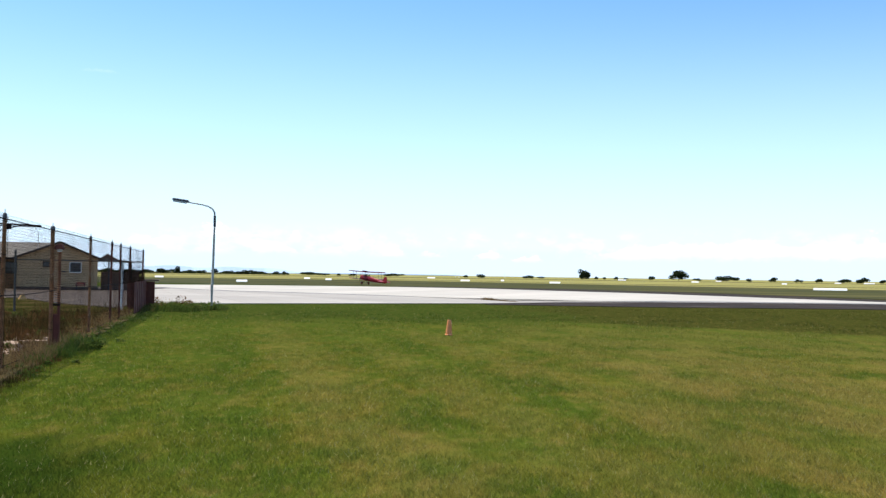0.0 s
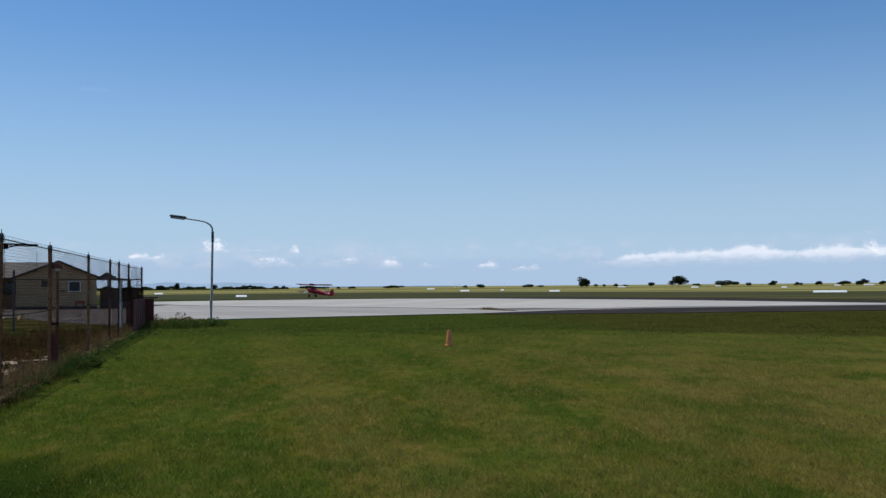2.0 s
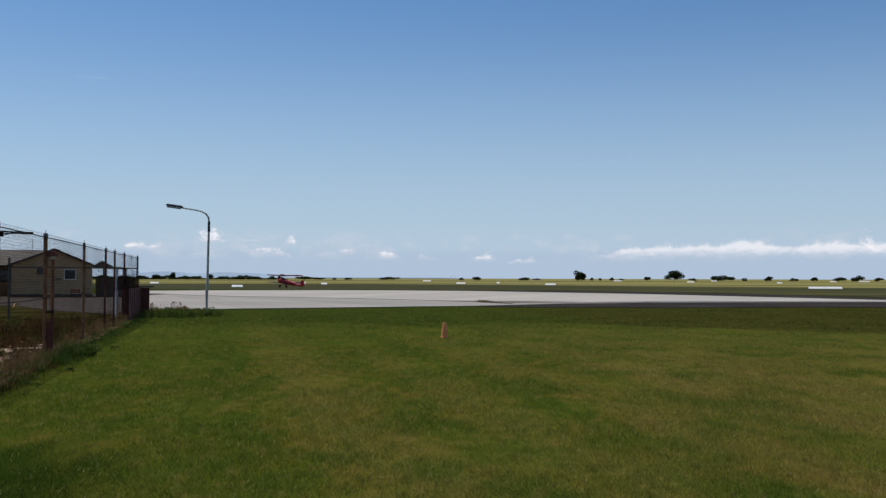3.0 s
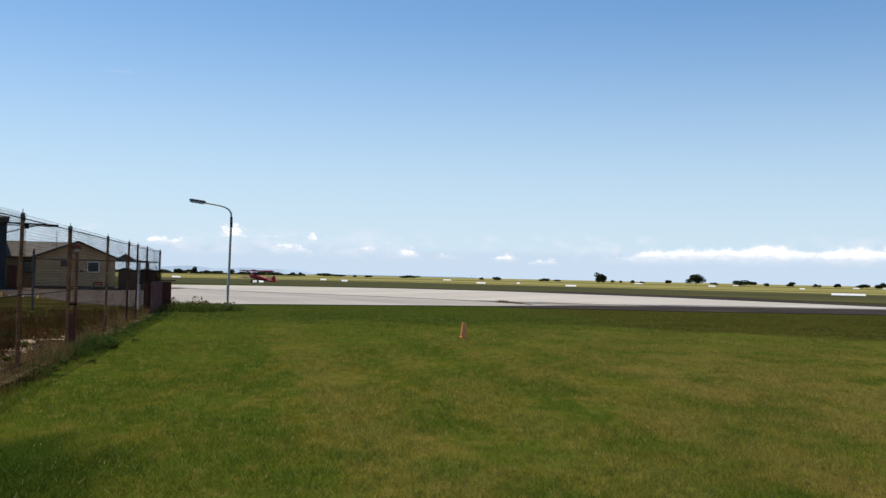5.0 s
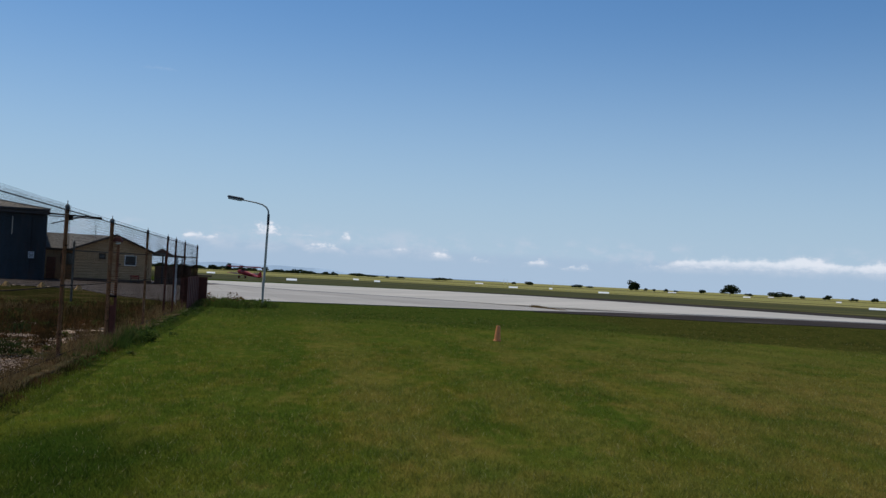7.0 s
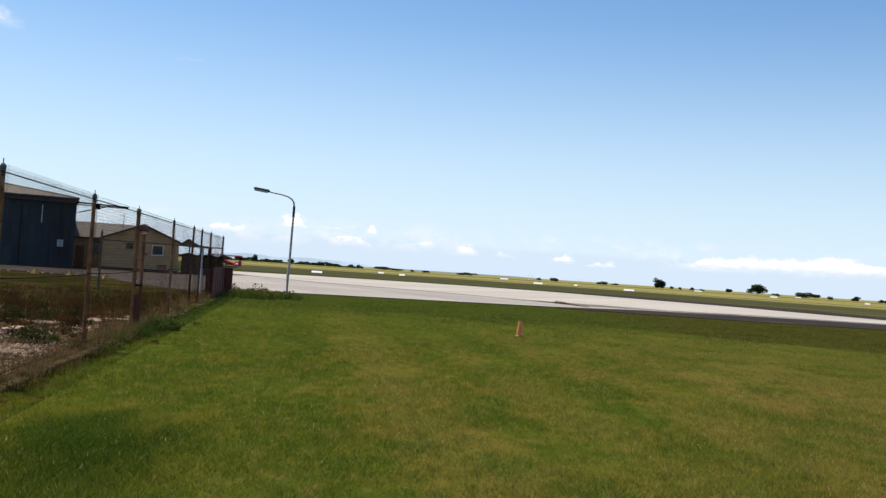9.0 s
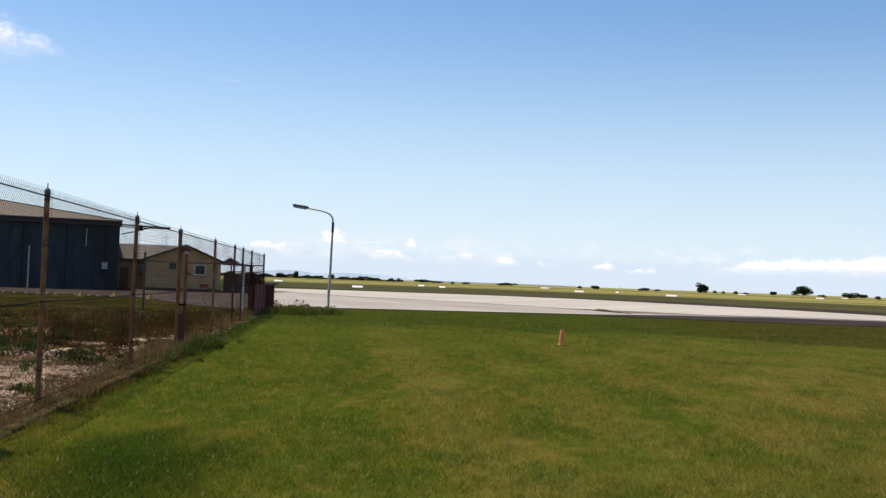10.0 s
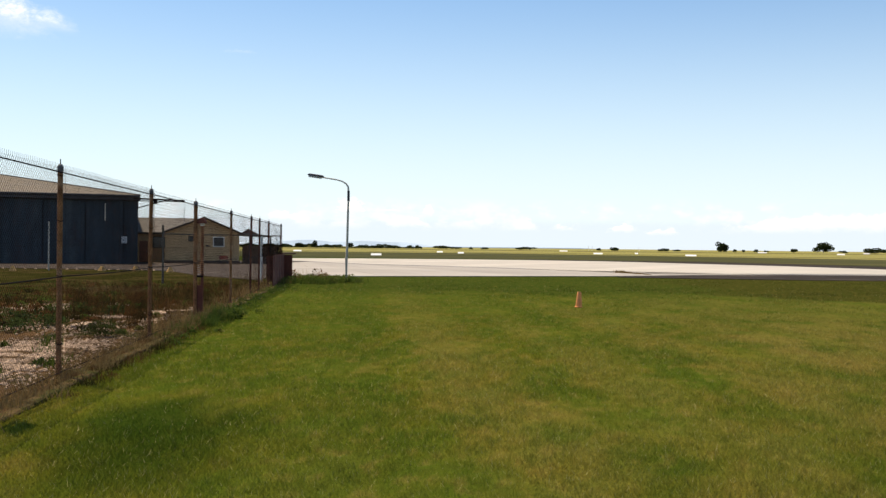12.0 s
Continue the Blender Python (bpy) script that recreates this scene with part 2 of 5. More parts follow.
def lawn_material(name, island=False, gain=1.0):
    """Mown grass: green, dry straw patches, lush strips, all by place, so that blades and soil agree."""
    m = bpy.data.materials.new(name)
    m.use_nodes = True
    nt = m.node_tree
    n, l = nt.nodes, nt.links
    b = n["Principled BSDF"]
    b.inputs["Roughness"].default_value = 1.0
    b.inputs["Specular IOR Level"].default_value = 0.0
    co = n.new("ShaderNodeTexCoord")
    sep = n.new("ShaderNodeSeparateXYZ")
    l.new(co.outputs["Object"], sep.inputs[0])

    def tex(s, d=5.0, stretch=(1, 1, 1)):
        mp = n.new("ShaderNodeMapping")
        mp.inputs["Scale"].default_value = stretch
        l.new(co.outputs["Object"], mp.inputs[0])
        t = n.new("ShaderNodeTexNoise")
        t.inputs["Scale"].default_value, t.inputs["Detail"].default_value = s, d
        l.new(mp.outputs[0], t.inputs["Vector"])
        return t.outputs["Fac"]

    def ranged(v, a, c, lo=0.0, hi=1.0, smooth=True):
        x = n.new("ShaderNodeMapRange")
        x.interpolation_type = "SMOOTHSTEP" if smooth else "LINEAR"
        l.new(v, x.inputs["Value"])
        for k, w in zip(("From Min", "From Max", "To Min", "To Max"), (a, c, lo, hi)):
            x.inputs[k].default_value = w
        return x.outputs["Result"]

    def m2(op, a, c):
        x = n.new("ShaderNodeMath")
        x.operation = op
        for i, v in enumerate((a, c)):
            if isinstance(v, (int, float)):
                x.inputs[i].default_value = v
            else:
                l.new(v, x.inputs[i])
        return x.outputs[0]

    def mixed(fac, a, c):
        x = n.new("ShaderNodeMix")
        x.data_type = "RGBA"
        l.new(fac, x.inputs["Factor"])
        for k, v in ((6, a), (7, c)):
            if isinstance(v, tuple):
                x.inputs[k].default_value = (*[w * gain for w in v], 1)
            else:
                l.new(v, x.inputs[k])
        return x.outputs[2]

    X, Y = sep.outputs["X"], sep.outputs["Y"]
    patch, mid, fine = tex(0.30, 4.0, (1, 0.55, 1)), tex(1.5, 6.0, (1, 0.4, 1)), tex(26.0, 3.0)
    mottle, tuft = tex(5.0, 6.0, (1, 0.45, 1)), tex(0.9, 7.0, (1, 0.5, 1))
    # distance from the fence and along it: the mower went up and down along the fence
    off = m2("ADD", m2("MULTIPLY", m2("ADD", X, 6.53), 0.977), m2("MULTIPLY", m2("SUBTRACT", Y, 11.93), 0.213))
    along = m2("SUBTRACT", m2("MULTIPLY", Y, 0.977), m2("MULTIPLY", X, 0.213))
    lane = n.new("ShaderNodeCombineXYZ")
    l.new(off, lane.inputs[0])
    l.new(m2("MULTIPLY", along, 0.06), lane.inputs[1])
    swath = n.new("ShaderNodeTexNoise")
    swath.inputs["Scale"].default_value, swath.inputs["Detail"].default_value = 0.9, 3.0
    l.new(lane.outputs[0], swath.inputs["Vector"])
    mow = swath.outputs["Fac"]

    def swathe(at, half, wobble=1.2):
        """A mower's track at a distance from the fence, one at its middle and nought at its edges."""
        d = m2("ABSOLUTE", m2("SUBTRACT", m2("ADD", off, m2("MULTIPLY", m2("SUBTRACT", mid, 0.5), wobble)), at), 0.0)
        return ranged(d, half, half * 0.25)

    col = mixed(ranged(mid, 0.32, 0.68), GREEN, OLIVE)
    dry = m2("ADD", m2("ADD", m2("MULTIPLY", patch, 0.75), m2("MULTIPLY", tuft, 0.45)), m2("ADD", m2("MULTIPLY", mow, 0.35), ranged(X, -8.0, 9.0, -0.34, 0.10)))
    col = mixed(m2("MULTIPLY", ranged(dry, 0.55, 0.92), ranged(mottle, 0.3, 0.7, 0.45, 1.0)), col, STRAW)
    col = mixed(ranged(tuft, 0.50, 0.34, 0.0, 0.75), col, RICH)
    col = mixed(ranged(mid, 0.56, 0.72, 0.0, 0.5), col, STRAW)
    col = mixed(ranged(mow, 0.52, 0.34, 0.0, 0.40), col, GREEN)
    # the passes of the mower, turn and turn about
    band = m2("SINE", m2("MULTIPLY", m2("ADD", off, m2("MULTIPLY", m2("SUBTRACT", mid, 0.5), 0.9)), 2.75), 0.0)
    wide = m2("MULTIPLY", ranged(off, 2.5, 4.5), ranged(off, 16.0, 9.0))
    col = mixed(m2("MULTIPLY", m2("MULTIPLY", ranged(band, 0.1, 0.9), wide), ranged(mow, 0.3, 0.6, 0.06, 0.28)), col, STRAW)
    col = mixed(m2("MULTIPLY", m2("MULTIPLY", ranged(band, -0.1, -0.9), wide), ranged(mow, 0.6, 0.3, 0.15, 0.5)), col, RICH)
    # one greener and one bleached track, and richer growth beside the fence
    col = mixed(m2("MULTIPLY", swathe(3.8, 0.9), 0.50), col, RICH)
    col = mixed(m2("MULTIPLY", m2("MULTIPLY", swathe(5.5, 1.0), ranged(along, 9.0, 16.0)), 0.28), col, STRAW)
    col = mixed(m2("MULTIPLY", swathe(7.6, 0.9), 0.28), col, GREEN)
    col = mixed(m2("MULTIPLY", ranged(m2("ADD", off, m2("MULTIPLY", m2("SUBTRACT", mid, 0.5), 3.0)), 5.0, 1.0, 0.0, 0.55), ranged(along, 10.0, 13.0)), col, RICH)
    # worn, browner margin at the kerb
    col = mixed(m2("MULTIPLY", ranged(m2("ADD", off, m2("MULTIPLY", m2("SUBTRACT", mid, 0.5), 1.2)), 1.2, 0.5, 0.0, 0.55), ranged(along, 15.0, 11.0)), col, OLIVE)
    # greener where the ground dips towards the apron
    col = mixed(ranged(m2("ADD", Y, m2("MULTIPLY", m2("SUBTRACT", patch, 0.5), 10.0)), 16.0, 33.0, 0.0, 0.55), col, MEADOW)
    # lush, longer grass along the apron
    lush = ranged(m2("ADD", Y, m2("MULTIPLY", m2("SUBTRACT", patch, 0.5), 14.0)), 33.0, 43.0, 0.0, 0.92)
    col = mixed(lush, col, LUSH)
    # dull brown growth along the apron where it runs off to the east
    dull = m2("MULTIPLY", ranged(m2("ADD", X, m2("MULTIPLY", m2("SUBTRACT", patch, 0.5), 10.0)), 1.0, 9.0),
              ranged(m2("ADD", m2("ADD", Y, m2("MULTIPLY", m2("SUBTRACT", X, 6.0), 0.7)), m2("ADD", m2("MULTIPLY", m2("SUBTRACT", mid, 0.5), 7.0), m2("MULTIPLY", m2("SUBTRACT", patch, 0.5), 4.0))), 38.0, 41.2, 0.0, 0.92))
    col = mixed(dull, col, DULL)
    # a darker green patch by the fence
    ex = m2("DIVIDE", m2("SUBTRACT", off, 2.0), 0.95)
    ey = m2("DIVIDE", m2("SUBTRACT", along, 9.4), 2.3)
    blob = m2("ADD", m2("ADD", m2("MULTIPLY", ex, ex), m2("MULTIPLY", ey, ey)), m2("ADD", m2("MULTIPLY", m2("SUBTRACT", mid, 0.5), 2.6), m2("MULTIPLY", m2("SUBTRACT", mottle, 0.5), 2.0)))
    col = mixed(ranged(mottle, 0.48, 0.70, 0.0, 0.60), col, DARK)
    col = mixed(ranged(mottle, 0.50, 0.30, 0.0, 0.45), col, STRAW)
    col = mixed(ranged(blob, 0.0, 1.8, 0.85, 0.0), col, DARK_PATCH)
    col = mixed(ranged(fine, 0.35, 0.7, 0.0, 0.25), col, DARK)
    if island:
        g = n.new("ShaderNodeNewGeometry")
        hsv = n.new("ShaderNodeHueSaturation")
        l.new(ranged(g.outputs["Random Per Island"], 0, 1, 0.92, 1.12, False), hsv.inputs["Value"])
        l.new(ranged(g.outputs["Random Per Island"], 0, 1, 0.485, 0.508, False), hsv.inputs["Hue"])
        l.new(col, hsv.inputs["Color"])
        # a few bleached blades
        col = mixed(ranged(g.outputs["Random Per Island"], 0.94, 0.97, 0.0, 0.45), hsv.outputs[0], PALE)
    else:
        bp = n.new("ShaderNodeBump")
        bp.inputs["Strength"].default_value, bp.inputs["Distance"].default_value = 0.6, 0.05
        l.new(fine, bp.inputs["Height"])
        l.new(bp.outputs[0], b.inputs["Normal"])
    l.new(col, b.inputs["Base Color"])
    if island:
        let_light_through(nt, col, 0.6)
    return m


GREEN, OLIVE, STRAW = (0.102, 0.140, 0.015), (0.168, 0.150, 0.018), (0.262, 0.196, 0.052)
PALE = (0.40, 0.34, 0.18)
RICH = (0.068, 0.108, 0.012)
DULL = (0.054, 0.054, 0.012)
MEADOW = (0.078, 0.112, 0.015)
DARK_PATCH = (0.024, 0.050, 0.006)
LUSH, DARK = (0.042, 0.070, 0.011), (0.075, 0.092, 0.014)
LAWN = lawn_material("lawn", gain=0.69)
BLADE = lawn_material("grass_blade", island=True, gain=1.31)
FIELD = material("far_field_grass", (0.300, 0.262, 0.080), 0.9, 0, 0.25, 0.02, 0.3, 0.0, (0.170, 0.165, 0.048), 0.52, 0.02, (0.10, 1, 1), spec=0.03)
STRIP = material("rough_grass", (0.058, 0.058, 0.017), 0.9, 0, 0.4, 0.05, 0.6, 0.0, (0.105, 0.092, 0.030), 0.52, 0.06, (0.10, 1, 1), spec=0.03)
VERGE = material("dark_rough_grass", (0.036, 0.035, 0.009), 0.95, 0, 0.4, 0.5, 8.0, 0.2, (0.066, 0.048, 0.019), 0.49, 0.4, spec=0.0)
CONCRETE = material("apron_concrete", (0.50, 0.452, 0.39), 0.9, 0, 0.12, 0.15, 3.0, 0.1, (0.42, 0.38, 0.335), 0.56, 0.06, (0.4, 1, 1), piece=0.07, spec=0.12)
CONCRETE_OLD = material("worn_apron_concrete", (0.40, 0.36, 0.315), 0.9, 0, 0.14, 0.12, 3.0, 0.1, (0.33, 0.30, 0.265), 0.52, 0.05, (0.3, 1, 1), piece=0.08, spec=0.12)
ASPHALT = material("asphalt", (0.040, 0.031, 0.026), 0.95, 0, 0.25, 0.3, 20.0, 0.3, (0.060, 0.048, 0.039), 0.55, 0.2, spec=0.03)
TAR = material("joint_tar", (0.10, 0.10, 0.10), 0.8, 0, 0.3, 2.0, 20.0, 0.2)
DIRT = material("yard_soil", (0.112, 0.062, 0.026), 0.95, 0, 0.5, 1.2, 25.0, 0.6, (0.050, 0.040, 0.012), 0.50, 0.8, distance=0.03, spec=0.03)
SHELL = material("pale_gravel", (0.56, 0.40, 0.285), 0.9, 0, 0.45, 3.0, 40.0, 0.6, (0.13, 0.078, 0.040), 0.50, 1.6, distance=0.02, spec=0.03)
RUST = material("rusty_pipe", (0.36, 0.170, 0.078), 0.85, 0.0, 0.4, 6.0, 60.0, 0.5, (0.45, 0.28, 0.165), 0.55, 4.0, distance=0.004, spec=0.1)
RUST_DARK = material("dark_rust", (0.155, 0.050, 0.034), 0.85, 0.0, 0.35, 4.0, 40.0, 0.5, (0.22, 0.085, 0.05), 0.56, 2.0, distance=0.004, spec=0.2)
PIPE_GREY = material("weathered_galvanised", (0.56, 0.50, 0.41), 0.7, 0.0, 0.2, 5.0, 50.0, 0.2, (0.32, 0.24, 0.16), 0.6, 4.0, spec=0.2)
WIRE = material("rusting_wire", (0.022, 0.014, 0.010), 0.95, 0.0, 0.25, 8.0, 80.0, 0.0, (0.045, 0.021, 0.012), 0.52, 3.0, spec=0.0)
CAP = material("dull_zinc", (0.17, 0.165, 0.16), 0.7, 0.2, 0.25, 8.0, 60.0, 0.1, (0.10, 0.07, 0.05), 0.58, 6.0, spec=0.2)
LINE_WIRE = material("line_wire", (0.018, 0.013, 0.012), 0.9, 0.0, 0.25, 8.0, 80.0, 0.0, spec=0.05)
KERB = material("old_kerb_concrete", (0.130, 0.085, 0.036), 0.95, 0, 0.45, 2.5, 40.0, 0.9, (0.062, 0.058, 0.016), 0.45, 3.0, spec=0.03)
NAVY = material("navy_painted_steel", (0.039, 0.054, 0.065), 0.8, 0.0, 0.35, 0.8, 30.0, 0.15, (0.060, 0.076, 0.084), 0.54, 0.45, (1, 1, 0.3), spec=0.25)
TAN_SHEET = material("tan_corrugated_sheet", (0.205, 0.165, 0.118), 0.7, 0.0, 0.18, 0.5, 12.0, 0.1, (0.16, 0.128, 0.092), 0.56, 0.6, (1, 1, 0.3), spec=0.15)
DARK_TRIM = material("dark_trim", (0.045, 0.042, 0.045), 0.6, 0, 0.25, 3.0, 30.0, 0.2)
SIDING = material("tan_weatherboard", (0.64, 0.41, 0.215), 0.8, 0, 0.10, 1.2, 25.0, 0.2, (0.55, 0.345, 0.175), 0.6, 0.8, piece=0.06, spec=0.1)
ROOFING = material("grey_brown_roofing", (0.175, 0.155, 0.135), 0.9, 0, 0.2, 1.0, 20.0, 0.3, (0.12, 0.10, 0.085), 0.56, 0.6, spec=0.1)
WHITE = material("white_paint", (0.78, 0.78, 0.76), 0.6, 0, 0.06, 2.0, 30.0, 0.1)
WARM_WHITE = material("old_white_paint", (0.90, 0.84, 0.74), 0.7, 0, 0.06, 2.0, 30.0, 0.1, spec=0.2)
BACK_PIPE = material("stained_pipe", (0.15, 0.125, 0.10), 0.8, 0, 0.25, 4.0, 40.0, 0.2, spec=0.1)
GLASS = material("window_glass", (0.02, 0.025, 0.03), 0.08, 0, 0.2, 2.0, 20.0, 0.0)
BARGE = material("weathered_brown_board", (0.12, 0.088, 0.062), 0.8, 0, 0.2, 2.0, 30.0, 0.2, spec=0.1)
BUSH = material("dark_bush_leaves", (0.050, 0.074, 0.020), 0.8, 0, 0.4, 2.5, 40.0, 0.0, (0.080, 0.082, 0.026), 0.56, 1.5, spec=0.03, leaf=0.35)
BROWN = material("brown_boards", (0.15, 0.085, 0.055), 0.8, 0, 0.25, 2.0, 30.0, 0.2)
RED_BROWN = material("red_brown_boards", (0.30, 0.135, 0.085), 0.8, 0, 0.25, 2.0, 30.0, 0.2, spec=0.1)
RED_PAINT = material("red_paint", (0.32, 0.040, 0.032), 0.6, 0, 0.2, 2.0, 30.0, 0.1, spec=0.2)
DOPE = material("red_doped_fabric", (0.31, 0.011, 0.018), 0.45, 0, 0.12, 1.5, 30.0, 0.05, (0.24, 0.008, 0.013), 0.58, 1.2, spec=0.25)
DOPE_DARK = material("dark_red_doped_fabric", (0.085, 0.008, 0.016), 0.85, 0, 0.12, 1.5, 30.0, 0.05, spec=0.05)
RUBBER = material("tyre_rubber", (0.02, 0.02, 0.02), 0.85, 0, 0.2, 8.0, 60.0, 0.1)
STEEL = material("dull_steel", (0.35, 0.35, 0.36), 0.4, 0.8, 0.1, 6.0, 60.0, 0.05)
WOOD = material("varnished_wood", (0.22, 0.11, 0.05), 0.4, 0, 0.25, 3.0, 40.0, 0.1, stretch=(1, 8, 1))
ORANGE = material("faded_orange_plastic", (0.86, 0.31, 0.11), 0.6, 0, 0.10, 6.0, 60.0, 0.05, (0.82, 0.42, 0.22), 0.6, 8.0, spec=0.2)
YELLOW = material("yellow_paint", (0.52, 0.31, 0.12), 0.8, 0, 0.25, 4.0, 40.0, 0.1, spec=0.1)
LEAF = material("tree_leaves", (0.032, 0.044, 0.018), 0.8, 0, 0.4, 0.3, 4.0, 0.0, (0.05, 0.058, 0.022), 0.55, 0.25, spec=0.03, leaf=0.3)
BARK = material("bark", (0.09, 0.07, 0.05), 0.9, 0, 0.3, 3.0, 30.0, 0.4)
WEED = material("weed_leaves", (0.085, 0.122, 0.022), 0.75, 0, 0.4, 2.5, 40.0, 0.0, (0.16, 0.14, 0.045), 0.56, 1.5, spec=0.03, leaf=0.45)
DRY_STALK = material("dry_stalks", (0.26, 0.175, 0.075), 0.85, 0, 0.3, 3.0, 40.0, 0.0, (0.14, 0.085, 0.04), 0.52, 2.0, spec=0.03, leaf=0.45)
DARK_WEED = material("dark_weed_leaves", (0.056, 0.043, 0.012), 0.8, 0, 0.4, 1.5, 30.0, 0.0, (0.140, 0.066, 0.024), 0.45, 1.0, spec=0.03, leaf=0.35)
HILL = material("haze_tinted_hills", (0.42, 0.53, 0.64), 1.0, 0, 0.05, 0.002, 0.02, 0.0, spec=0.0)
SEA = material("far_sea", (0.16, 0.24, 0.34), 0.6, 0, 0.1, 0.01, 0.1, 0.0, spec=0.1)
SIGN_WHITE = material("sign_white", (0.62, 0.62, 0.62), 0.6, 0, 0.08, 4.0, 40.0, 0.05)
SIGN_RED = material("sign_red", (0.20, 0.025, 0.045), 0.6, 0, 0.15, 4.0, 40.0, 0.05)
SIGN_BLACK = material("sign_black", (0.03, 0.03, 0.035), 0.6, 0, 0.15, 4.0, 40.0, 0.05)
SIGN_GREY = material("sign_lettering_grey", (0.16, 0.19, 0.22), 0.6, 0, 0.15, 4.0, 40.0, 0.05)
DIFFUSER = material("lamp_diffuser", (0.55, 0.56, 0.55), 0.35, 0, 0.08, 4.0, 40.0, 0.05)


# ---- mesh helpers ----
def box(bm, lo, hi, bevel=0.0, m=None):
    """An axis-parallel block from lo to hi, its edges bevelled, set by the matrix m."""
    c = [(a + b) / 2 for a, b in zip(lo, hi)]
    s = [b - a for a, b in zip(lo, hi)]
    r = bmesh.ops.create_cube(bm, size=1.0, matrix=Matrix.Translation(c) @ Matrix.Diagonal((*s, 1)))
    verts = r["verts"]
    if bevel:
        edges = list({e for v in verts for e in v.link_edges})
        r2 = bmesh.ops.bevel(bm, geom=edges, offset=bevel, segments=1, affect="EDGES", profile=0.5)
        verts = list({v for f in r2["faces"] for v in f.verts} | {v for v in verts if v.is_valid})
    if m is not None:
        bmesh.ops.transform(bm, matrix=m, verts=verts)
    return verts


def bm_box(lo, hi, bevel=0.0):
    bm = bmesh.new()
    box(bm, lo, hi, bevel)
    return bm


def tube(bm, points, radii, seg=8, caps=True):
    """A round bar along points, with one radius a point."""
    pts = [Vector(p) for p in points]
    if isinstance(radii, (int, float)):
        radii = [radii] * len(pts)
    rings = []
    for i, p in enumerate(pts):
        d = (pts[min(i + 1, len(pts) - 1)] - pts[max(i - 1, 0)]).normalized()
        q = d.to_track_quat("Z", "Y")
        rings.append([bm.verts.new(p + q @ Vector((math.cos(a) * radii[i], math.sin(a) * radii[i], 0)))
                      for a in (2 * math.pi * k / seg for k in range(seg))])
    for a, b in zip(rings, rings[1:]):
        for k in range(seg):
            bm.faces.new((a[k], a[(k + 1) % seg], b[(k + 1) % seg], b[k]))
    if caps:
        bm.faces.new(rings[0][::-1])
        bm.faces.new(rings[-1])
    return [v for r in rings for v in r]


def loft(bm, rings):
    """Skin closed rings of equally many points, capped at both ends."""
    rr = [[bm.verts.new(p) for p in r] for r in rings]
    for a, b in zip(rr, rr[1:]):
        for k in range(len(a)):
            bm.faces.new((a[k], a[(k + 1) % len(a)], b[(k + 1) % len(a)], b[k]))
    bm.faces.new(rr[0][::-1])
    bm.faces.new(rr[-1])
    return [v for r in rr for v in r]


def prism(bm, outline, z0, z1):
    """A plate over a plan outline, from z0 up to z1."""
    return loft(bm, [[(x, y, z0) for x, y in outline], [(x, y, z1) for x, y in outline]])


def mesh_of(name, bm, mat, smooth=False):
    bmesh.ops.recalc_face_normals(bm, faces=bm.faces)
    me = bpy.data.meshes.new(name)
    bm.to_mesh(me)
    bm.free()
    me.materials.append(mat)
    if smooth:
        me.shade_smooth()
        me.set_sharp_from_angle(angle=radians(35))
    return me


def part(name, bm, mat, parent=None, label="", smooth=False, m=None):
    """Link a bmesh as one mesh object under a thing or a part."""
    ob = new(name, mesh_of(name, bm, mat, smooth))
    ob.parent = parent
    if m is not None:
        ob.matrix_basis = m
    return tagged(ob, label)


def thing(name, m, label, category, group=""):
    ob = new(name)
    ob.empty_display_size = 0.2
    ob.matrix_basis = m
    return tagged(ob, label, category, group)


def raw_mesh(name, verts, faces, mat):
    me = bpy.data.meshes.new(name)
    verts = np.asarray(verts, np.float32).reshape(-1, 3)
    faces = np.asarray(faces, np.int32)
    k = faces.shape[1]
    me.vertices.add(len(verts))
    me.vertices.foreach_set("co", verts.ravel())
    me.loops.add(faces.size)
    me.loops.foreach_set("vertex_index", faces.ravel())
    me.polygons.add(len(faces))
    me.polygons.foreach_set("loop_start", np.arange(0, faces.size, k, dtype=np.int32))
    me.polygons.foreach_set("loop_total", np.full(len(faces), k, np.int32))
    me.update(calc_edges=True)
    me.materials.append(mat)
    return me


def ground_z(x, y):
    """The field falls a little towards the apron."""
    return -0.22 * np.clip((np.asarray(y, float) - 45.0) / 120.0, 0, 1)


def blades(name, xy, height, width, lean, mat, rng, base=0.0):
    """Single bent blades at the places xy, one triangle each."""
    n = len(xy)
    a = rng.uniform(0, 2 * np.pi, n)
    d = rng.uniform(0, 2 * np.pi, n)
    z = ground_z(xy[:, 0], xy[:, 1]) + base
    h, w = height, width
    side = np.stack([np.cos(a), np.sin(a)], 1) * (w / 2)[:, None]
    tip = np.stack([np.cos(d), np.sin(d)], 1) * (lean * h)[:, None]
    v = np.zeros((n, 3, 3))
    v[:, 0, :2], v[:, 1, :2], v[:, 2, :2] = xy - side, xy + side, xy + tip
    v[:, 0, 2] = v[:, 1, 2] = z - 0.005
    v[:, 2, 2] = z + h
    return raw_mesh(name, v.reshape(-1, 3), np.arange(3 * n).reshape(-1, 3), mat)


# ---- ground ----
FENCE0, FENCE_DIR = Vector((-6.53, 11.93, 0)), Vector((-0.2128, 0.9771, 0))
FENCE_OUT = Vector((0.9771, 0.2128, 0))       # from the yard towards the lawn


def fence_at(s, off=0.0, z=0.0):
    p = FENCE0 + FENCE_DIR * s + FENCE_OUT * off
    return Vector((p.x, p.y, z))


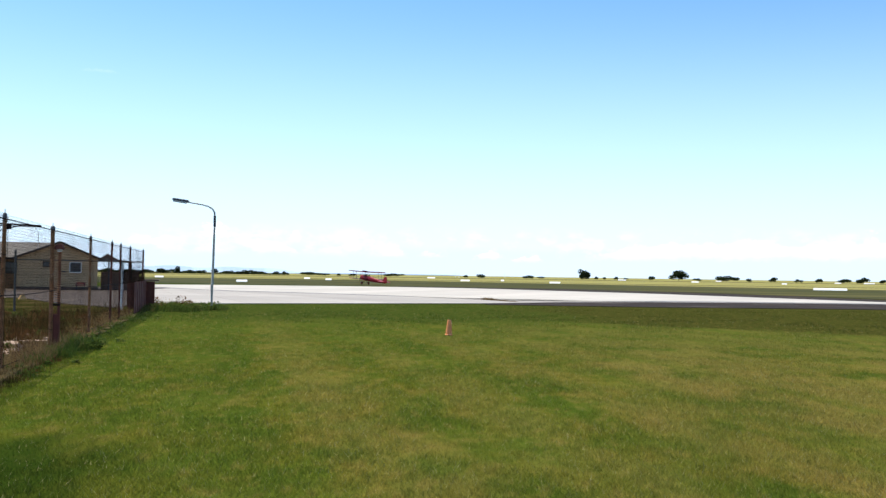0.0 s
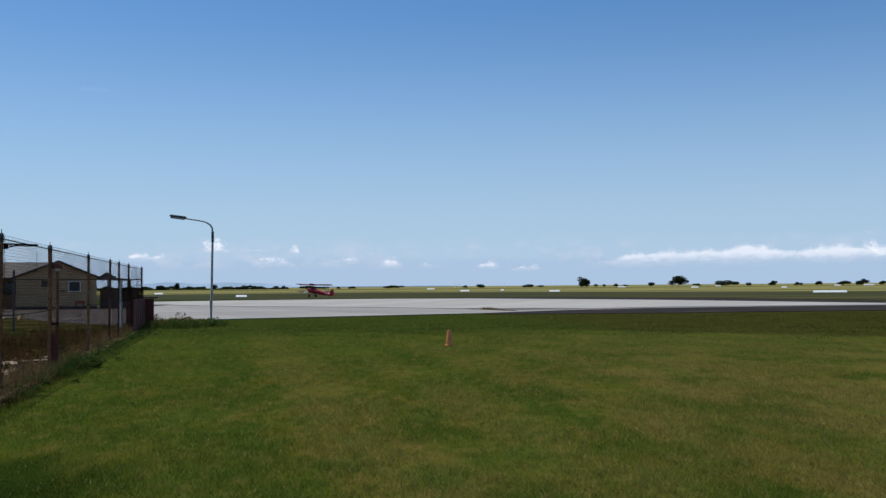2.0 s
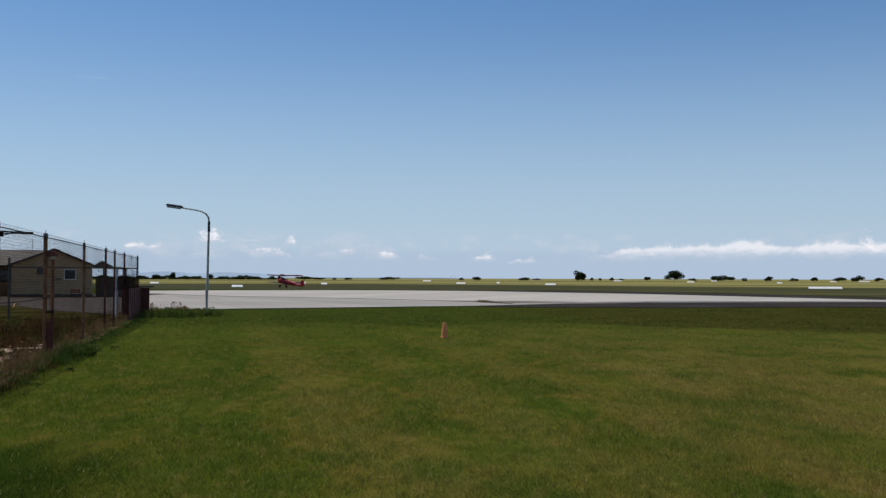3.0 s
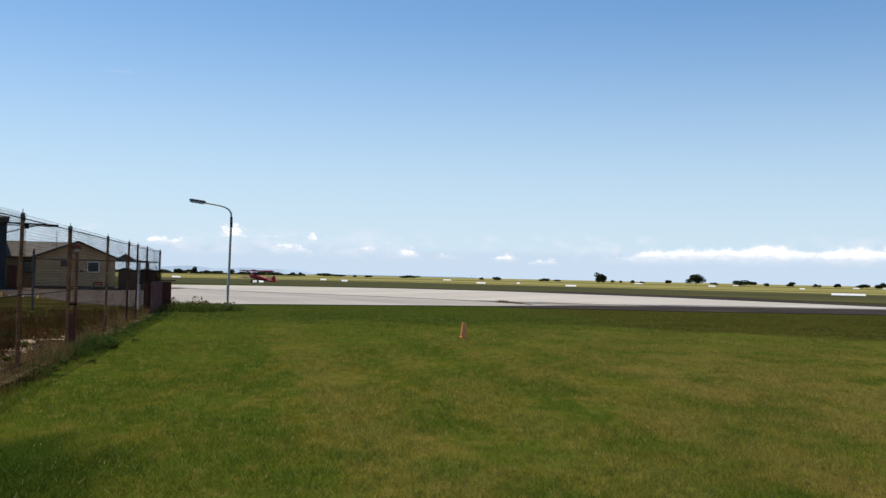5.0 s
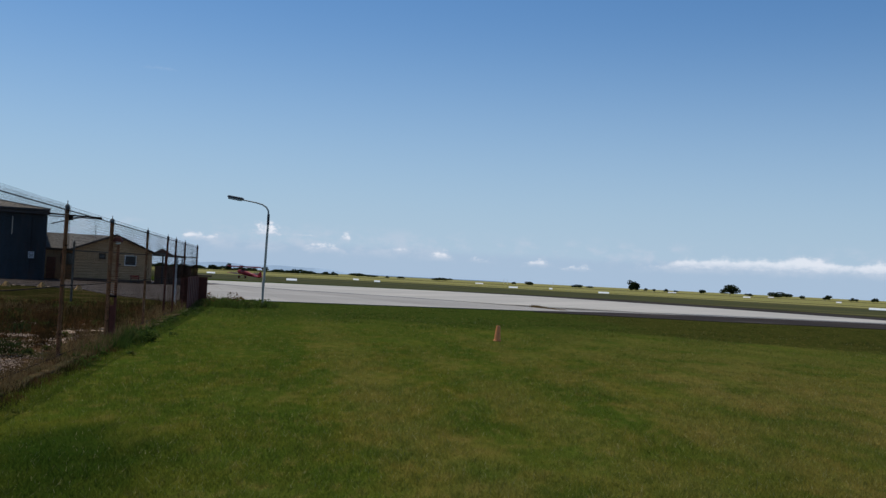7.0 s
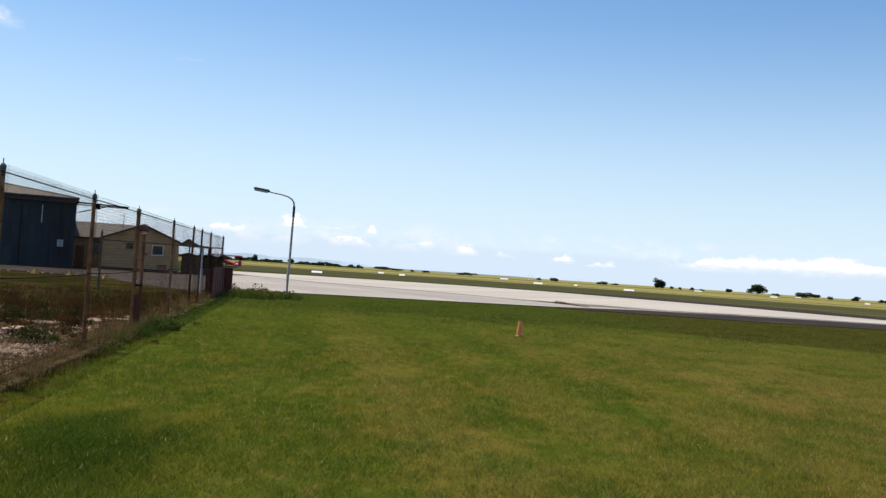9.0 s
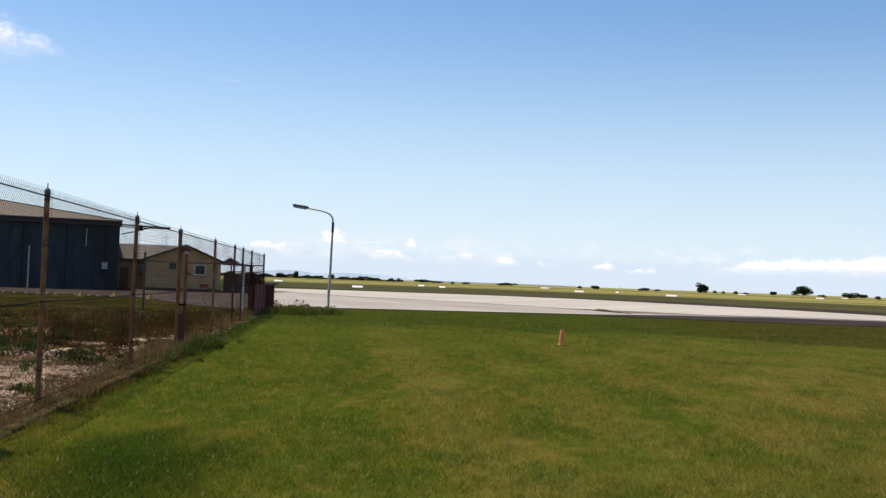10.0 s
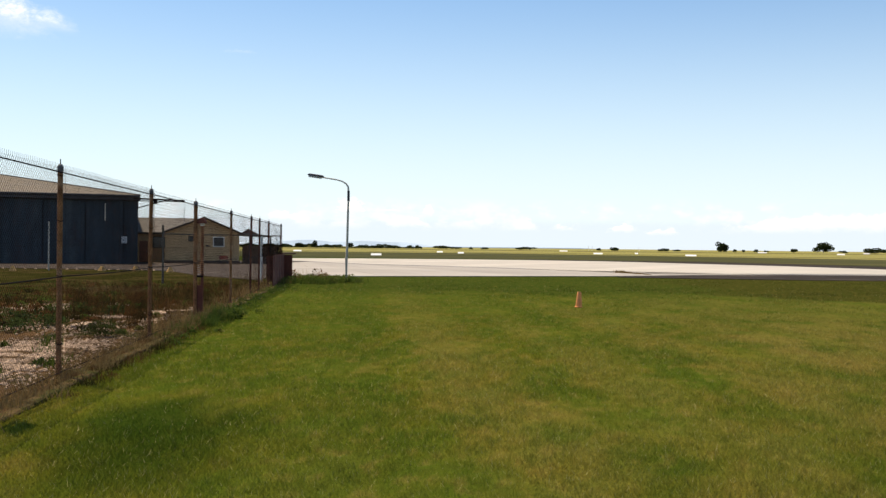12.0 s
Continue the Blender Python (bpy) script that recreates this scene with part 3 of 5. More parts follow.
def build_ground():
    ys = np.unique(np.concatenate([np.linspace(-4500, -60, 8), np.linspace(-50, 40, 91), np.linspace(42, 110, 35), np.linspace(130, 600, 12), np.linspace(900, 4500, 7)]))
    xs = np.unique(np.concatenate([np.linspace(-4500, -150, 8), np.linspace(-120, -25, 20), np.linspace(-24, 30, 55), np.linspace(35, 120, 18), np.linspace(150, 4500, 8)]))
    gx, gy = np.meshgrid(xs, ys)
    z = ground_z(gx, gy)
    near = (np.hypot(gx, gy) < 45)
    z = z + near * 0.02 * (np.sin(gx * 1.3 + 0.4 * gy) * np.cos(gy * 0.9) - 1)
    v = np.stack([gx, gy, z], -1).reshape(-1, 3)
    w = len(xs)
    i = np.arange(len(ys) - 1)[:, None] * w + np.arange(w - 1)[None]
    f = np.stack([i, i + 1, i + 1 + w, i + w], -1).reshape(-1, 4)
    ob = new("ground", raw_mesh("ground", v, f, LAWN))
    ob.data.shade_smooth()
    tagged(ob, "mown airfield lawn with dry straw patches", "grass", kind="structure")


def sheet(name, outline, z0, z1, mat, label, category):
    bm = bmesh.new()
    loft(bm, [[(x, y, z0) for x, y in outline], [(x, y, float(ground_z(x, y)) + z1) for x, y in outline]])
    return tagged(part(name, bm, mat), label, category, kind="structure")


def build_airfield():
    sheet("rough_grass_strip", [(-1500, 166), (1500, 166), (1500, 700), (-1500, 700)], -0.6, 0.012, STRIP, "rough olive grass beyond the taxiway", "grass")
    sheet("taxiway_verge", [(20, 165.8), (36, 146), (45, 119), (49, 100), (110, 58), (600, 58), (600, 165.8)], -0.6, 0.012, STRIP, "rough olive grass beside the taxiway", "grass")
    sheet("far_field", [(-4400, 900), (-320, 330), (-92, 310), (-24, 330), (20, 300), (61, 258), (110, 225), (1200, 215), (4400, 900), (4400, 4450), (-4400, 4450)],
          -0.6, 0.03, FIELD, "sunlit yellow-green hayfield beyond the runway", "field")
    sheet("mown_strip", [(-900, 640), (900, 600), (900, 690), (-900, 730)], -0.6, 0.07, STRIP, "darker mown strip across the hayfield", "grass")
    sheet("near_strip", [(-600, 372), (-92, 352), (0, 356), (61, 296), (600, 262), (600, 274), (61, 310), (0, 376), (-92, 372), (-600, 392)], -0.6, 0.05, STRIP, "thin dark strip of rough grass in the hayfield", "grass")
    # asphalt taxiway beside and behind the concrete
    sheet("taxiway_asphalt", [(2.7, 62.9), (7.6, 62.3), (13.0, 62.1), (18.0, 63.0), (27, 64.0), (90, 58), (110, 61), (45, 99), (42, 119.5), (34, 143), (20.6, 163), (6, 164.5), (-8, 164.5), (12, 100)],
          -0.6, 0.028, ASPHALT, "dark asphalt taxiway shoulder along the concrete", "taxiway")
    apron = tagged(new("apron"), "pale weathered concrete apron with tarred joints", "apron", kind="structure")
    # rows of slabs between the near and the far edge, parted at the joints
    near = [(-16.7, 54.1), (-16.1, 54.4), (-12.9, 56.2), (-6.2, 59.8), (2.4, 64.6), (8.7, 71.1), (18.1, 76.4), (27.4, 78.3), (34.8, 79.0), (60, 78)]
    seam = [(-35.3, 117.6), (-34.6, 116.8), (-25.1, 101.8), (-19.7, 96.3), (-16.4, 94.0), (-9.2, 88.5), (-3.9, 83.4), (0.7, 77.5), (4.7, 71.5), (9.0, 73.0), (18.1, 77.6), (27.5, 79.2), (55, 78.9)]
    far = [(-43.2, 141.8), (-42.1, 142.2), (-32.6, 149.5), (-20.5, 154.8), (-7.4, 156.3), (5.6, 149.8), (16.5, 134.0), (25.2, 121.3), (31.3, 106.7), (39.0, 88.4), (70, 79.5)]

    def at(line, t):
        d = [0]
        for p, q in zip(line, line[1:]):
            d.append(d[-1] + math.dist(p, q))
        t *= d[-1]
        return (float(np.interp(t, d, [p[0] for p in line])), float(np.interp(t, d, [p[1] for p in line])))

    def lifted(bm, q, up):
        loft(bm, [[(x, y, -0.6) for x, y in q], [(x, y, float(ground_z(x, y)) + up) for x, y in q]])

    n = 26
    for k in range(n):
        t0, t1 = k / n, (k + 1) / n - 0.0004
        for lo, hi in ((near, seam), (seam, far)):
            ts = [t0 + (t1 - t0) * j / 3 for j in range(4)]
            q = [at(lo, t) for t in ts] + [at(hi, t) for t in ts[::-1]]
            if lo is seam:
                q = [(x, y + (2.2 if i < 4 else 0)) for i, (x, y) in enumerate(q)]
            bm = bmesh.new()
            lifted(bm, q, 0.045)
            part("slab", bm, CONCRETE_OLD if lo is near else CONCRETE, apron)
    bm = bmesh.new()
    lifted(bm, near + far[::-1], 0.034)
    part("joint_bed", bm, TAR, apron, "dark tarred joint filling")


def build_backdrop():
    # low hills, haze put into their pale blue colour, and the sea far off
    for name, a0, a1, r, top, mat, label in (("hills", -19.0, -8.0, 4300, 26.0, HILL, "far hills with pale blue haze in their colour"),
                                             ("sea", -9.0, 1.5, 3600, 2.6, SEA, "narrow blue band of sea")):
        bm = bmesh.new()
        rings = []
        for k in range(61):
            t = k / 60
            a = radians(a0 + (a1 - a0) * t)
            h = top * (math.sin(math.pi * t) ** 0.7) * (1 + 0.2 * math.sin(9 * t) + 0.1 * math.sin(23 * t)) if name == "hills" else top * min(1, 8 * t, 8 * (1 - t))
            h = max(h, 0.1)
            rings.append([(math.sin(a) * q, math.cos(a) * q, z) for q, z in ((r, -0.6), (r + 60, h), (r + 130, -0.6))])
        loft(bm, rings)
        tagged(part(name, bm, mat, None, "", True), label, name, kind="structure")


def build_grass():
    rng = np.random.default_rng(4)
    n = 620000
    r = 6.0 + 35.0 * rng.random(n) ** 1.25
    a = np.radians(rng.uniform(-36, 27, n))
    xy = np.stack([r * np.sin(a), r * np.cos(a)], 1)
    off = (xy[:, 0] - FENCE0.x) * FENCE_OUT.x + (xy[:, 1] - FENCE0.y) * FENCE_OUT.y
    keep = (off > 0.40 + 0.05 * np.sin(xy[:, 1] * 2.1)) & (rng.random(n) < np.clip((41 - r) / 16, 0, 1))
    xy, r = xy[keep], r[keep]
    clump = np.sin(xy[:, 0] * 5.1 + np.sin(xy[:, 1] * 3.3)) * np.sin(xy[:, 1] * 4.7 + 1.3 * np.sin(xy[:, 0] * 2.9))
    h = rng.uniform(0.018, 0.056, len(xy)) * np.clip(16 / r, 0.45, 1) * (1 + 0.3 * clump) * (1 + 0.5 * (rng.random(len(xy)) < 0.03))
    w = rng.uniform(0.0035, 0.008, len(xy)) * (0.6 + r / 16)
    ob = new("lawn_grass", blades("lawn_grass", xy, h, w, rng.uniform(0.3, 1.4, len(xy)), BLADE, rng, -0.015))
    tagged(ob, "short mown grass blades, green and straw", "grass", kind="stuff")
    # longer tufts towards the apron
    n = 90000
    y = rng.uniform(27, 63, n)
    xy = np.stack([rng.uniform(-0.33, 0.56, n) * y, y], 1)
    clump = np.sin(xy[:, 0] * 1.3 + 2 * np.sin(xy[:, 1] * 0.5)) * np.sin(xy[:, 1] * 0.8 + 1.7 * np.sin(xy[:, 0] * 0.6))
    off = (xy[:, 0] - FENCE0.x) * FENCE_OUT.x + (xy[:, 1] - FENCE0.y) * FENCE_OUT.y
    edge = np.interp(xy[:, 0], [-24, -16.1, -6.2, 2.4, 8, 27], [50.5, 54.4, 59.8, 62.8, 62.2, 60.8])
    keep = (rng.random(n) < np.clip((y - 27) / 14, 0, 1) * np.clip(0.45 + 0.8 * clump, 0.05, 1)) & (off > 0.6) & (y < edge - 0.1)
    xy, clump = xy[keep], clump[keep]
    k = len(xy)
    ob = new("verge_grass", blades("verge_grass", xy, rng.uniform(0.02, 0.07, k) * (1 + 0.5 * clump), rng.uniform(0.015, 0.03, k), rng.uniform(0.2, 1.2, k), BLADE, rng, -0.01))
    tagged(ob, "longer tufted grass along the apron edge", "grass", kind="stuff")


# ---- chain-link fence ----
POSTS = [-11.3, -5.65, 0.13, 5.68, 10.76, 17.15, 22.45, 25.4, 29.35, 35.5]
TOP = 2.74


def chain_link(name, p0, p1, z0, z1, parent, pitch=0.056, step=0.036, r=0.0021):
    """Woven wire between two posts: upright zigzag wires, three-sided."""
    p0, p1 = np.array(p0), np.array(p1)
    length = np.hypot(*(p1 - p0)[:2])
    d = (p1 - p0)[:2] / length
    nrm = np.array([d[1], -d[0]])
    nw, nz = int(length / pitch), int((z1 - z0) / step)
    u = (np.arange(nw)[:, None] + (np.arange(nz + 1)[None] + np.arange(nw)[:, None]) % 2 + 0.0) * pitch
    z = z0 + np.arange(nz + 1)[None] * step + 0 * u
    u[:, -1] = u[:, -2]                           # the cut ends stand up over the top wire
    z[:, -1] += 0.012
    sway = 0.012 * np.sin(u * 1.7 + z * 2.1)
    c = np.stack([p0[0] + d[0] * u + nrm[0] * sway, p0[1] + d[1] * u + nrm[1] * sway, z], -1)
    verts = []
    for k in range(3):
        a = 2 * np.pi * k / 3
        o = np.array([d[0] * np.cos(a) * r + nrm[0] * np.sin(a) * r, d[1] * np.cos(a) * r + nrm[1] * np.sin(a) * r, 0])
        verts.append(c + o)
    v = np.stack(verts, 2)                       # wire, level, corner
    idx = np.arange(v[..., 0].size).reshape(nw, nz + 1, 3)
    faces = [np.stack([idx[:, :-1, k], idx[:, :-1, (k + 1) % 3], idx[:, 1:, (k + 1) % 3], idx[:, 1:, k]], -1).reshape(-1, 4) for k in range(3)]
    ob = new(name, raw_mesh(name, v.reshape(-1, 3), np.concatenate(faces), WIRE))
    ob.parent = parent
    return tagged(ob, "woven rusting chain-link wire", kind="stuff")


def post(parent, p, h, r, mat, name="post", label=""):
    bm = bmesh.new()
    lean = Vector((random.uniform(-0.02, 0.02), random.uniform(-0.02, 0.02), 0))
    tube(bm, [p + Vector((0, 0, -0.3)), p + lean * 0.3 + Vector((0, 0, h * 0.5)), p + lean + Vector((0, 0, h))], [r * 1.05, r, r], 10)
    pipe = part(name, bm, mat, parent, label, True)
    bm = bmesh.new()
    top = p + lean
    tube(bm, [top + Vector((0, 0, h - 0.05)), top + Vector((0, 0, h + 0.01)), top + Vector((0, 0, h + 0.035)), top + Vector((0, 0, h + 0.05))], [r * 1.14, r * 1.14, r * 0.8, r * 0.25], 12)
    tube(bm, [top + Vector((0, 0, h + 0.04)), top + Vector((0, 0, h + 0.11))], 0.008, 6)
    part("cap", bm, CAP, pipe, "dull grey pressed cap with a pin", True)
    # wire ties round the pipe
    for z in (0.45, 1.33, 2.05, h - 0.1):
        bm = bmesh.new()
        c = p + lean * (z / h) + Vector((0, 0, z))
        tube(bm, [c + Vector((math.cos(a) * r * 1.12, math.sin(a) * r * 1.12, 0.01 * math.sin(2 * a))) for a in (2 * math.pi * k / 10 for k in range(11))], 0.005, 4)
        part("wire_tie", bm, LINE_WIRE, pipe)
    return pipe


def line_wire(parent, a, b, sag, r, name="line_wire"):
    bm = bmesh.new()
    tube(bm, [a.lerp(b, t / 8) - Vector((0, 0, sag * 4 * (t / 8) * (1 - t / 8))) for t in range(9)], r, 5)
    return part(name, bm, LINE_WIRE, parent)


def build_fence():
    fence = thing("chain_link_fence", Matrix(), "tall rusty chain-link fence with pipe posts along the lawn", "fence")
    for s in POSTS:
        post(fence, fence_at(s), TOP, 0.035 if s != 10.76 else 0.046, RUST if s < 20 else RUST_DARK, label="rust-brown pipe post")
    for a, b in zip(POSTS, POSTS[1:]):
        chain_link("wire_mesh", fence_at(a, 0.07), fence_at(b, 0.07), 0.03, 2.76, fence, *((0.031, 0.031, 0.0018) if a < 5 else (0.045, 0.036, 0.0012) if a < 16 else (0.085, 0.05, 0.0018)))
        if a > 25:
            # a doubled strip of netting over the sheet screen
            chain_link("netting", fence_at(a, 0.10), fence_at(b, 0.10), 1.30, 1.85, fence, 0.045, 0.04, 0.0022)
        for z, sag in ((2.665, 0.0), (1.33, 0.02), (0.1, 0.01)):
            line_wire(fence, fence_at(a, 0.075, z), fence_at(b, 0.075, z), sag, 0.009 if z > 1 else 0.006)
        if a > 5:
            # added horizontal wires imitate the lines that the farther, slanted mesh blurs into
            ang = math.atan2(FENCE_DIR.y, FENCE_DIR.x)
            w = 0.0027 if a > 10 else 0.0018
            bm = bmesh.new()
            m = Matrix.Translation(fence_at(a, 0.085)) @ Matrix.Rotation(ang, 4, "Z")
            for k in range(24):
                z = 1.40 + 0.058 * k
                vs = [bm.verts.new(m @ Vector((x, y, z + h))) for x in (0, b - a) for y, h in ((-w, -w), (w, -w), (0, w * 1.2))]
                for i in range(3):
                    j = (i + 1) % 3
                    bm.faces.new((vs[i], vs[j], vs[3 + j], vs[3 + i]))
            tagged(part("wire_mesh", bm, WIRE, fence), kind="stuff")
    # cross-arm with braces on one post
    q = fence_at(5.68)
    bm = bmesh.new()
    tube(bm, [q - FENCE_OUT * 0.30 + Vector((0, 0, 2.60)), q + FENCE_OUT * 0.62 + Vector((0, 0, 2.57))], 0.016, 6)
    tube(bm, [q - FENCE_OUT * 0.30 + Vector((0, 0, 2.56)), q + FENCE_OUT * 0.62 + Vector((0, 0, 2.55))], 0.010, 6)
    tube(bm, [q - FENCE_OUT * 0.25 + Vector((0, 0, 2.42)), q + Vector((0, 0, 2.49)), q + FENCE_OUT * 0.40 + Vector((0, 0, 2.60))], 0.010, 6)
    box(bm, (-0.03, -0.03, -0.05), (0.03, 0.03, 0.05), 0.005, Matrix.Translation(q + FENCE_OUT * 0.09 + Vector((0, 0, 2.55))))
    part("cross_arm", bm, LINE_WIRE, fence, "dark steel cross-arm with braces")
    # a second, slimmer post with brackets beside the thick one
    q = fence_at(10.76, 0.16)
    bm = bmesh.new()
    tube(bm, [q + Vector((0, 0, -0.2)), q + Vector((0, 0, 2.38))], 0.035, 8)
    part("brace_post", bm, RUST_DARK, fence)
    bm = bmesh.new()
    box(bm, (-0.09, -0.04, 0.98), (0.09, 0.04, 1.03), 0.012, Matrix.Translation(fence_at(10.76, 0.10)))
    part("bracket", bm, LINE_WIRE, fence)
    bm = bmesh.new()
    box(bm, (-0.06, -0.02, 0.0), (0.07, 0.02, 0.80), 0.01, Matrix.Translation(fence_at(10.76, 0.09)))
    part("rust_plate", bm, RUST_DARK, fence, "rusted plate between two posts")
    bm = bmesh.new()
    for k in range(24):
        z = 1.08 + 0.05 * k
        tube(bm, [fence_at(10.76, -0.05, z), fence_at(10.70, 0.06, z + 0.012), fence_at(10.72, 0.20, z + 0.004)], 0.011, 5)
    part("wire_lacing", bm, RUST, fence, "rusty wire wound between two posts")
    flood = thing("floodlight", Matrix.Translation(fence_at(10.76, 0.15, 2.24)) @ Matrix.Diagonal((0.62, 0.62, 0.8, 1)), "small rusty floodlight with a white lens on the fence post", "floodlight")
    bm = bmesh.new()
    loft(bm, [[(x * w, y * w, z) for x, y in ((-0.15, -0.11), (0.15, -0.11), (0.15, 0.11), (-0.15, 0.11))] for z, w in ((0.02, 1.0), (0.07, 1.0), (0.15, 0.7), (0.17, 0.4))])
    part("hood", bm, RUST_DARK, flood, "rust-brown weathered hood")
    bm = bmesh.new()
    tube(bm, [(0, 0, 0.03), (0, 0, -0.03), (0, 0, -0.055)], [0.09, 0.09, 0.05], 14)
    part("lens", bm, WHITE, flood, "white lens", True)
    bm = bmesh.new()
    tube(bm, [(-0.12, 0, 0.10), (-0.02, 0, 0.16), (0.10, 0, 0.10)], 0.014, 6)
    part("bracket", bm, LINE_WIRE, flood)
    # signs hung on the wire
    sign = thing("warning_sign", Matrix(), "white warning sign with a barred circle on the fence", "sign")

    def on_fence(bm, s0, s1, z0, z1, off, thick=0.004, bevel=0.0):
        a, b = fence_at(s0, off), fence_at(s1, off)
        ang = math.atan2(FENCE_DIR.y, FENCE_DIR.x)
        box(bm, (0, -thick, z0), ((b - a).length, thick, z1), bevel, Matrix.Translation(a) @ Matrix.Rotation(ang, 4, "Z"))

    bm = bmesh.new()
    on_fence(bm, -3.08, -2.48, 1.44, 2.13, 0.10, 0.006, 0.003)
    part("board", bm, SIGN_WHITE, sign)
    bm = bmesh.new()
    c = fence_at(-2.78, 0.112, 1.885)
    tube(bm, [c + FENCE_DIR * (0.19 * math.cos(k * math.pi / 16)) + Vector((0, 0, 0.19 * math.sin(k * math.pi / 16))) for k in range(33)], 0.012, 6)
    tube(bm, [c + FENCE_DIR * -0.13 + Vector((0, 0, 0.13)), c + FENCE_DIR * 0.13 - Vector((0, 0, 0.13))], 0.012, 6)
    part("barred_ring", bm, SIGN_RED, sign, "red ring with a bar")
    bm = bmesh.new()
    for u, w, h, z in ((-0.03, 0.05, 0.20, 1.80), (0.05, 0.03, 0.12, 1.90), (0.00, 0.10, 0.04, 1.78)):
        on_fence(bm, -2.78 + u, -2.78 + u + w, z, z + h, 0.108)
    part("pictogram", bm, SIGN_BLACK, sign)
    bm = bmesh.new()
    for z, words in ((1.60, ((-3.04, -2.84), (-2.81, -2.70), (-2.67, -2.54))), (1.54, ((-3.02, -2.94), (-2.91, -2.74), (-2.70, -2.56))), (1.475, ((-3.00, -2.79), (-2.76, -2.58)))):
        for a, b in words:
            on_fence(bm, a, b, z, z + 0.035, 0.108)
    part("lettering", bm, SIGN_GREY, sign)
    small = thing("small_sign", Matrix(), "small faded white notice on the fence", "sign")
    bm = bmesh.new()
    on_fence(bm, -3.14, -2.48, 1.16, 1.36, 0.10, 0.005, 0.003)
    part("board", bm, SIGN_WHITE, small)
    bm = bmesh.new()
    for a, b in ((-3.10, -2.84), (-2.80, -2.53)):
        on_fence(bm, a, b, 1.20, 1.32, 0.108)
    part("panel", bm, material("faded_pink", (0.45, 0.38, 0.40), 0.7), small)

    # the return fence at the far end of the yard
    back = thing("back_fence", Matrix(), "far chain-link fence with a top rail closing the yard", "fence")
    corner = fence_at(35.5)
    ends = [corner + (Vector((-17.8, 41.4, 0)) - corner) * k for k in range(2)]
    for k, p in enumerate(ends[1:]):
        post(back, p, 2.55, 0.045, BACK_PIPE, label="weathered grey-brown pipe post")
    for a, b in zip(ends, ends[1:]):
        chain_link("wire_mesh", a, b, 0.05, 2.5, back, 0.10, 0.06, 0.0028)
        bm = bmesh.new()
        tube(bm, [a + Vector((0, 0, 2.2)), b + Vector((0, 0, 2.2))], 0.028, 6)
        part("top_rail", bm, BACK_PIPE, back)

    # rusty sheet screen at the end of the fence
    screen = thing("rusty_screen", Matrix(), "dark rust-red sheet-iron screen at the fence end", "screen")
    for k in range(13):
        s = 29.6 + k * 0.47
        bm = bmesh.new()
        a = fence_at(s, 0.16 + 0.02 * (k % 2))
        box(bm, (0, -0.012, -0.1), (0.455, 0.012, 1.32 + 0.01 * (k % 3)), 0.004,
            Matrix.Translation(a) @ Matrix.Rotation(math.atan2(FENCE_DIR.y, FENCE_DIR.x), 4, "Z"))
        part("panel", bm, RUST_DARK, screen)
    for k in range(3):
        bm = bmesh.new()
        a = fence_at(35.7, 0.16 - 0.42 * (k - 0))
        box(bm, (-0.01, -0.012, -0.1), (0.40, 0.012, 1.30), 0.004, Matrix.Translation(a) @ Matrix.Rotation(math.atan2(FENCE_OUT.y, FENCE_OUT.x), 4, "Z"))
        part("panel", bm, RUST_DARK, screen)
    bm = bmesh.new()
    box(bm, (-1.0, -0.05, 1.32), (0.75, 0.05, 1.40), 0.01, Matrix.Translation(fence_at(35.7, 0.0)) @ Matrix.Rotation(math.atan2(FENCE_OUT.y, FENCE_OUT.x), 4, "Z"))
    part("cap_rail", bm, BROWN, screen)
    pole = thing("white_post", pose(-14.05, 43.6, 0), "white painted pipe post inside the yard", "post")
    bm = bmesh.new()
    tube(bm, [(0, 0, -0.2), (0, 0, 1.9), (0, 0, 2.15)], [0.062, 0.058, 0.054], 12)
    part("pipe", bm, WARM_WHITE, pole, "", True)

    # kerb along the foot of the fence
    kerb = tagged(new("kerb"), "old mossy concrete kerb along the fence", "kerb", kind="structure")
    s = -12.0
    while s < 34:
        ln = random.uniform(1.1, 1.5)
        bm = bmesh.new()
        a = fence_at(s, 0.31 + random.uniform(-0.02, 0.02), random.uniform(-0.03, 0.01))
        box(bm, (0, -0.08, -0.2), (ln - 0.02, 0.08, 0.045), 0.02, Matrix.Translation(a) @ Matrix.Rotation(math.atan2(FENCE_DIR.y, FENCE_DIR.x) + random.uniform(-0.01, 0.01), 4, "Z"))
        part("kerb_stone", bm, KERB, kerb)
        s += ln + (random.uniform(0.3, 1.0) if random.random() < 0.3 else 0.0)


def mound_mesh(rng):
    """A low, lumpy heap of soil, longer than it is wide."""
    bm = bmesh.new()
    bmesh.ops.create_grid(bm, x_segments=26, y_segments=12, size=0.5)
    for v in bm.verts:
        x, y = v.co.x * 2, v.co.y * 2
        d = max(0.0, 1 - x * x) * max(0.0, 1 - y * y)
        v.co = Vector((x * 1.9, y * 0.45, 0.20 * d ** 0.8 * (0.75 + 0.5 * noise.noise(Vector((x * 3, y * 2, 1.7)))) + 0.03 * rng.uniform(-1, 1) * d))
    return bm


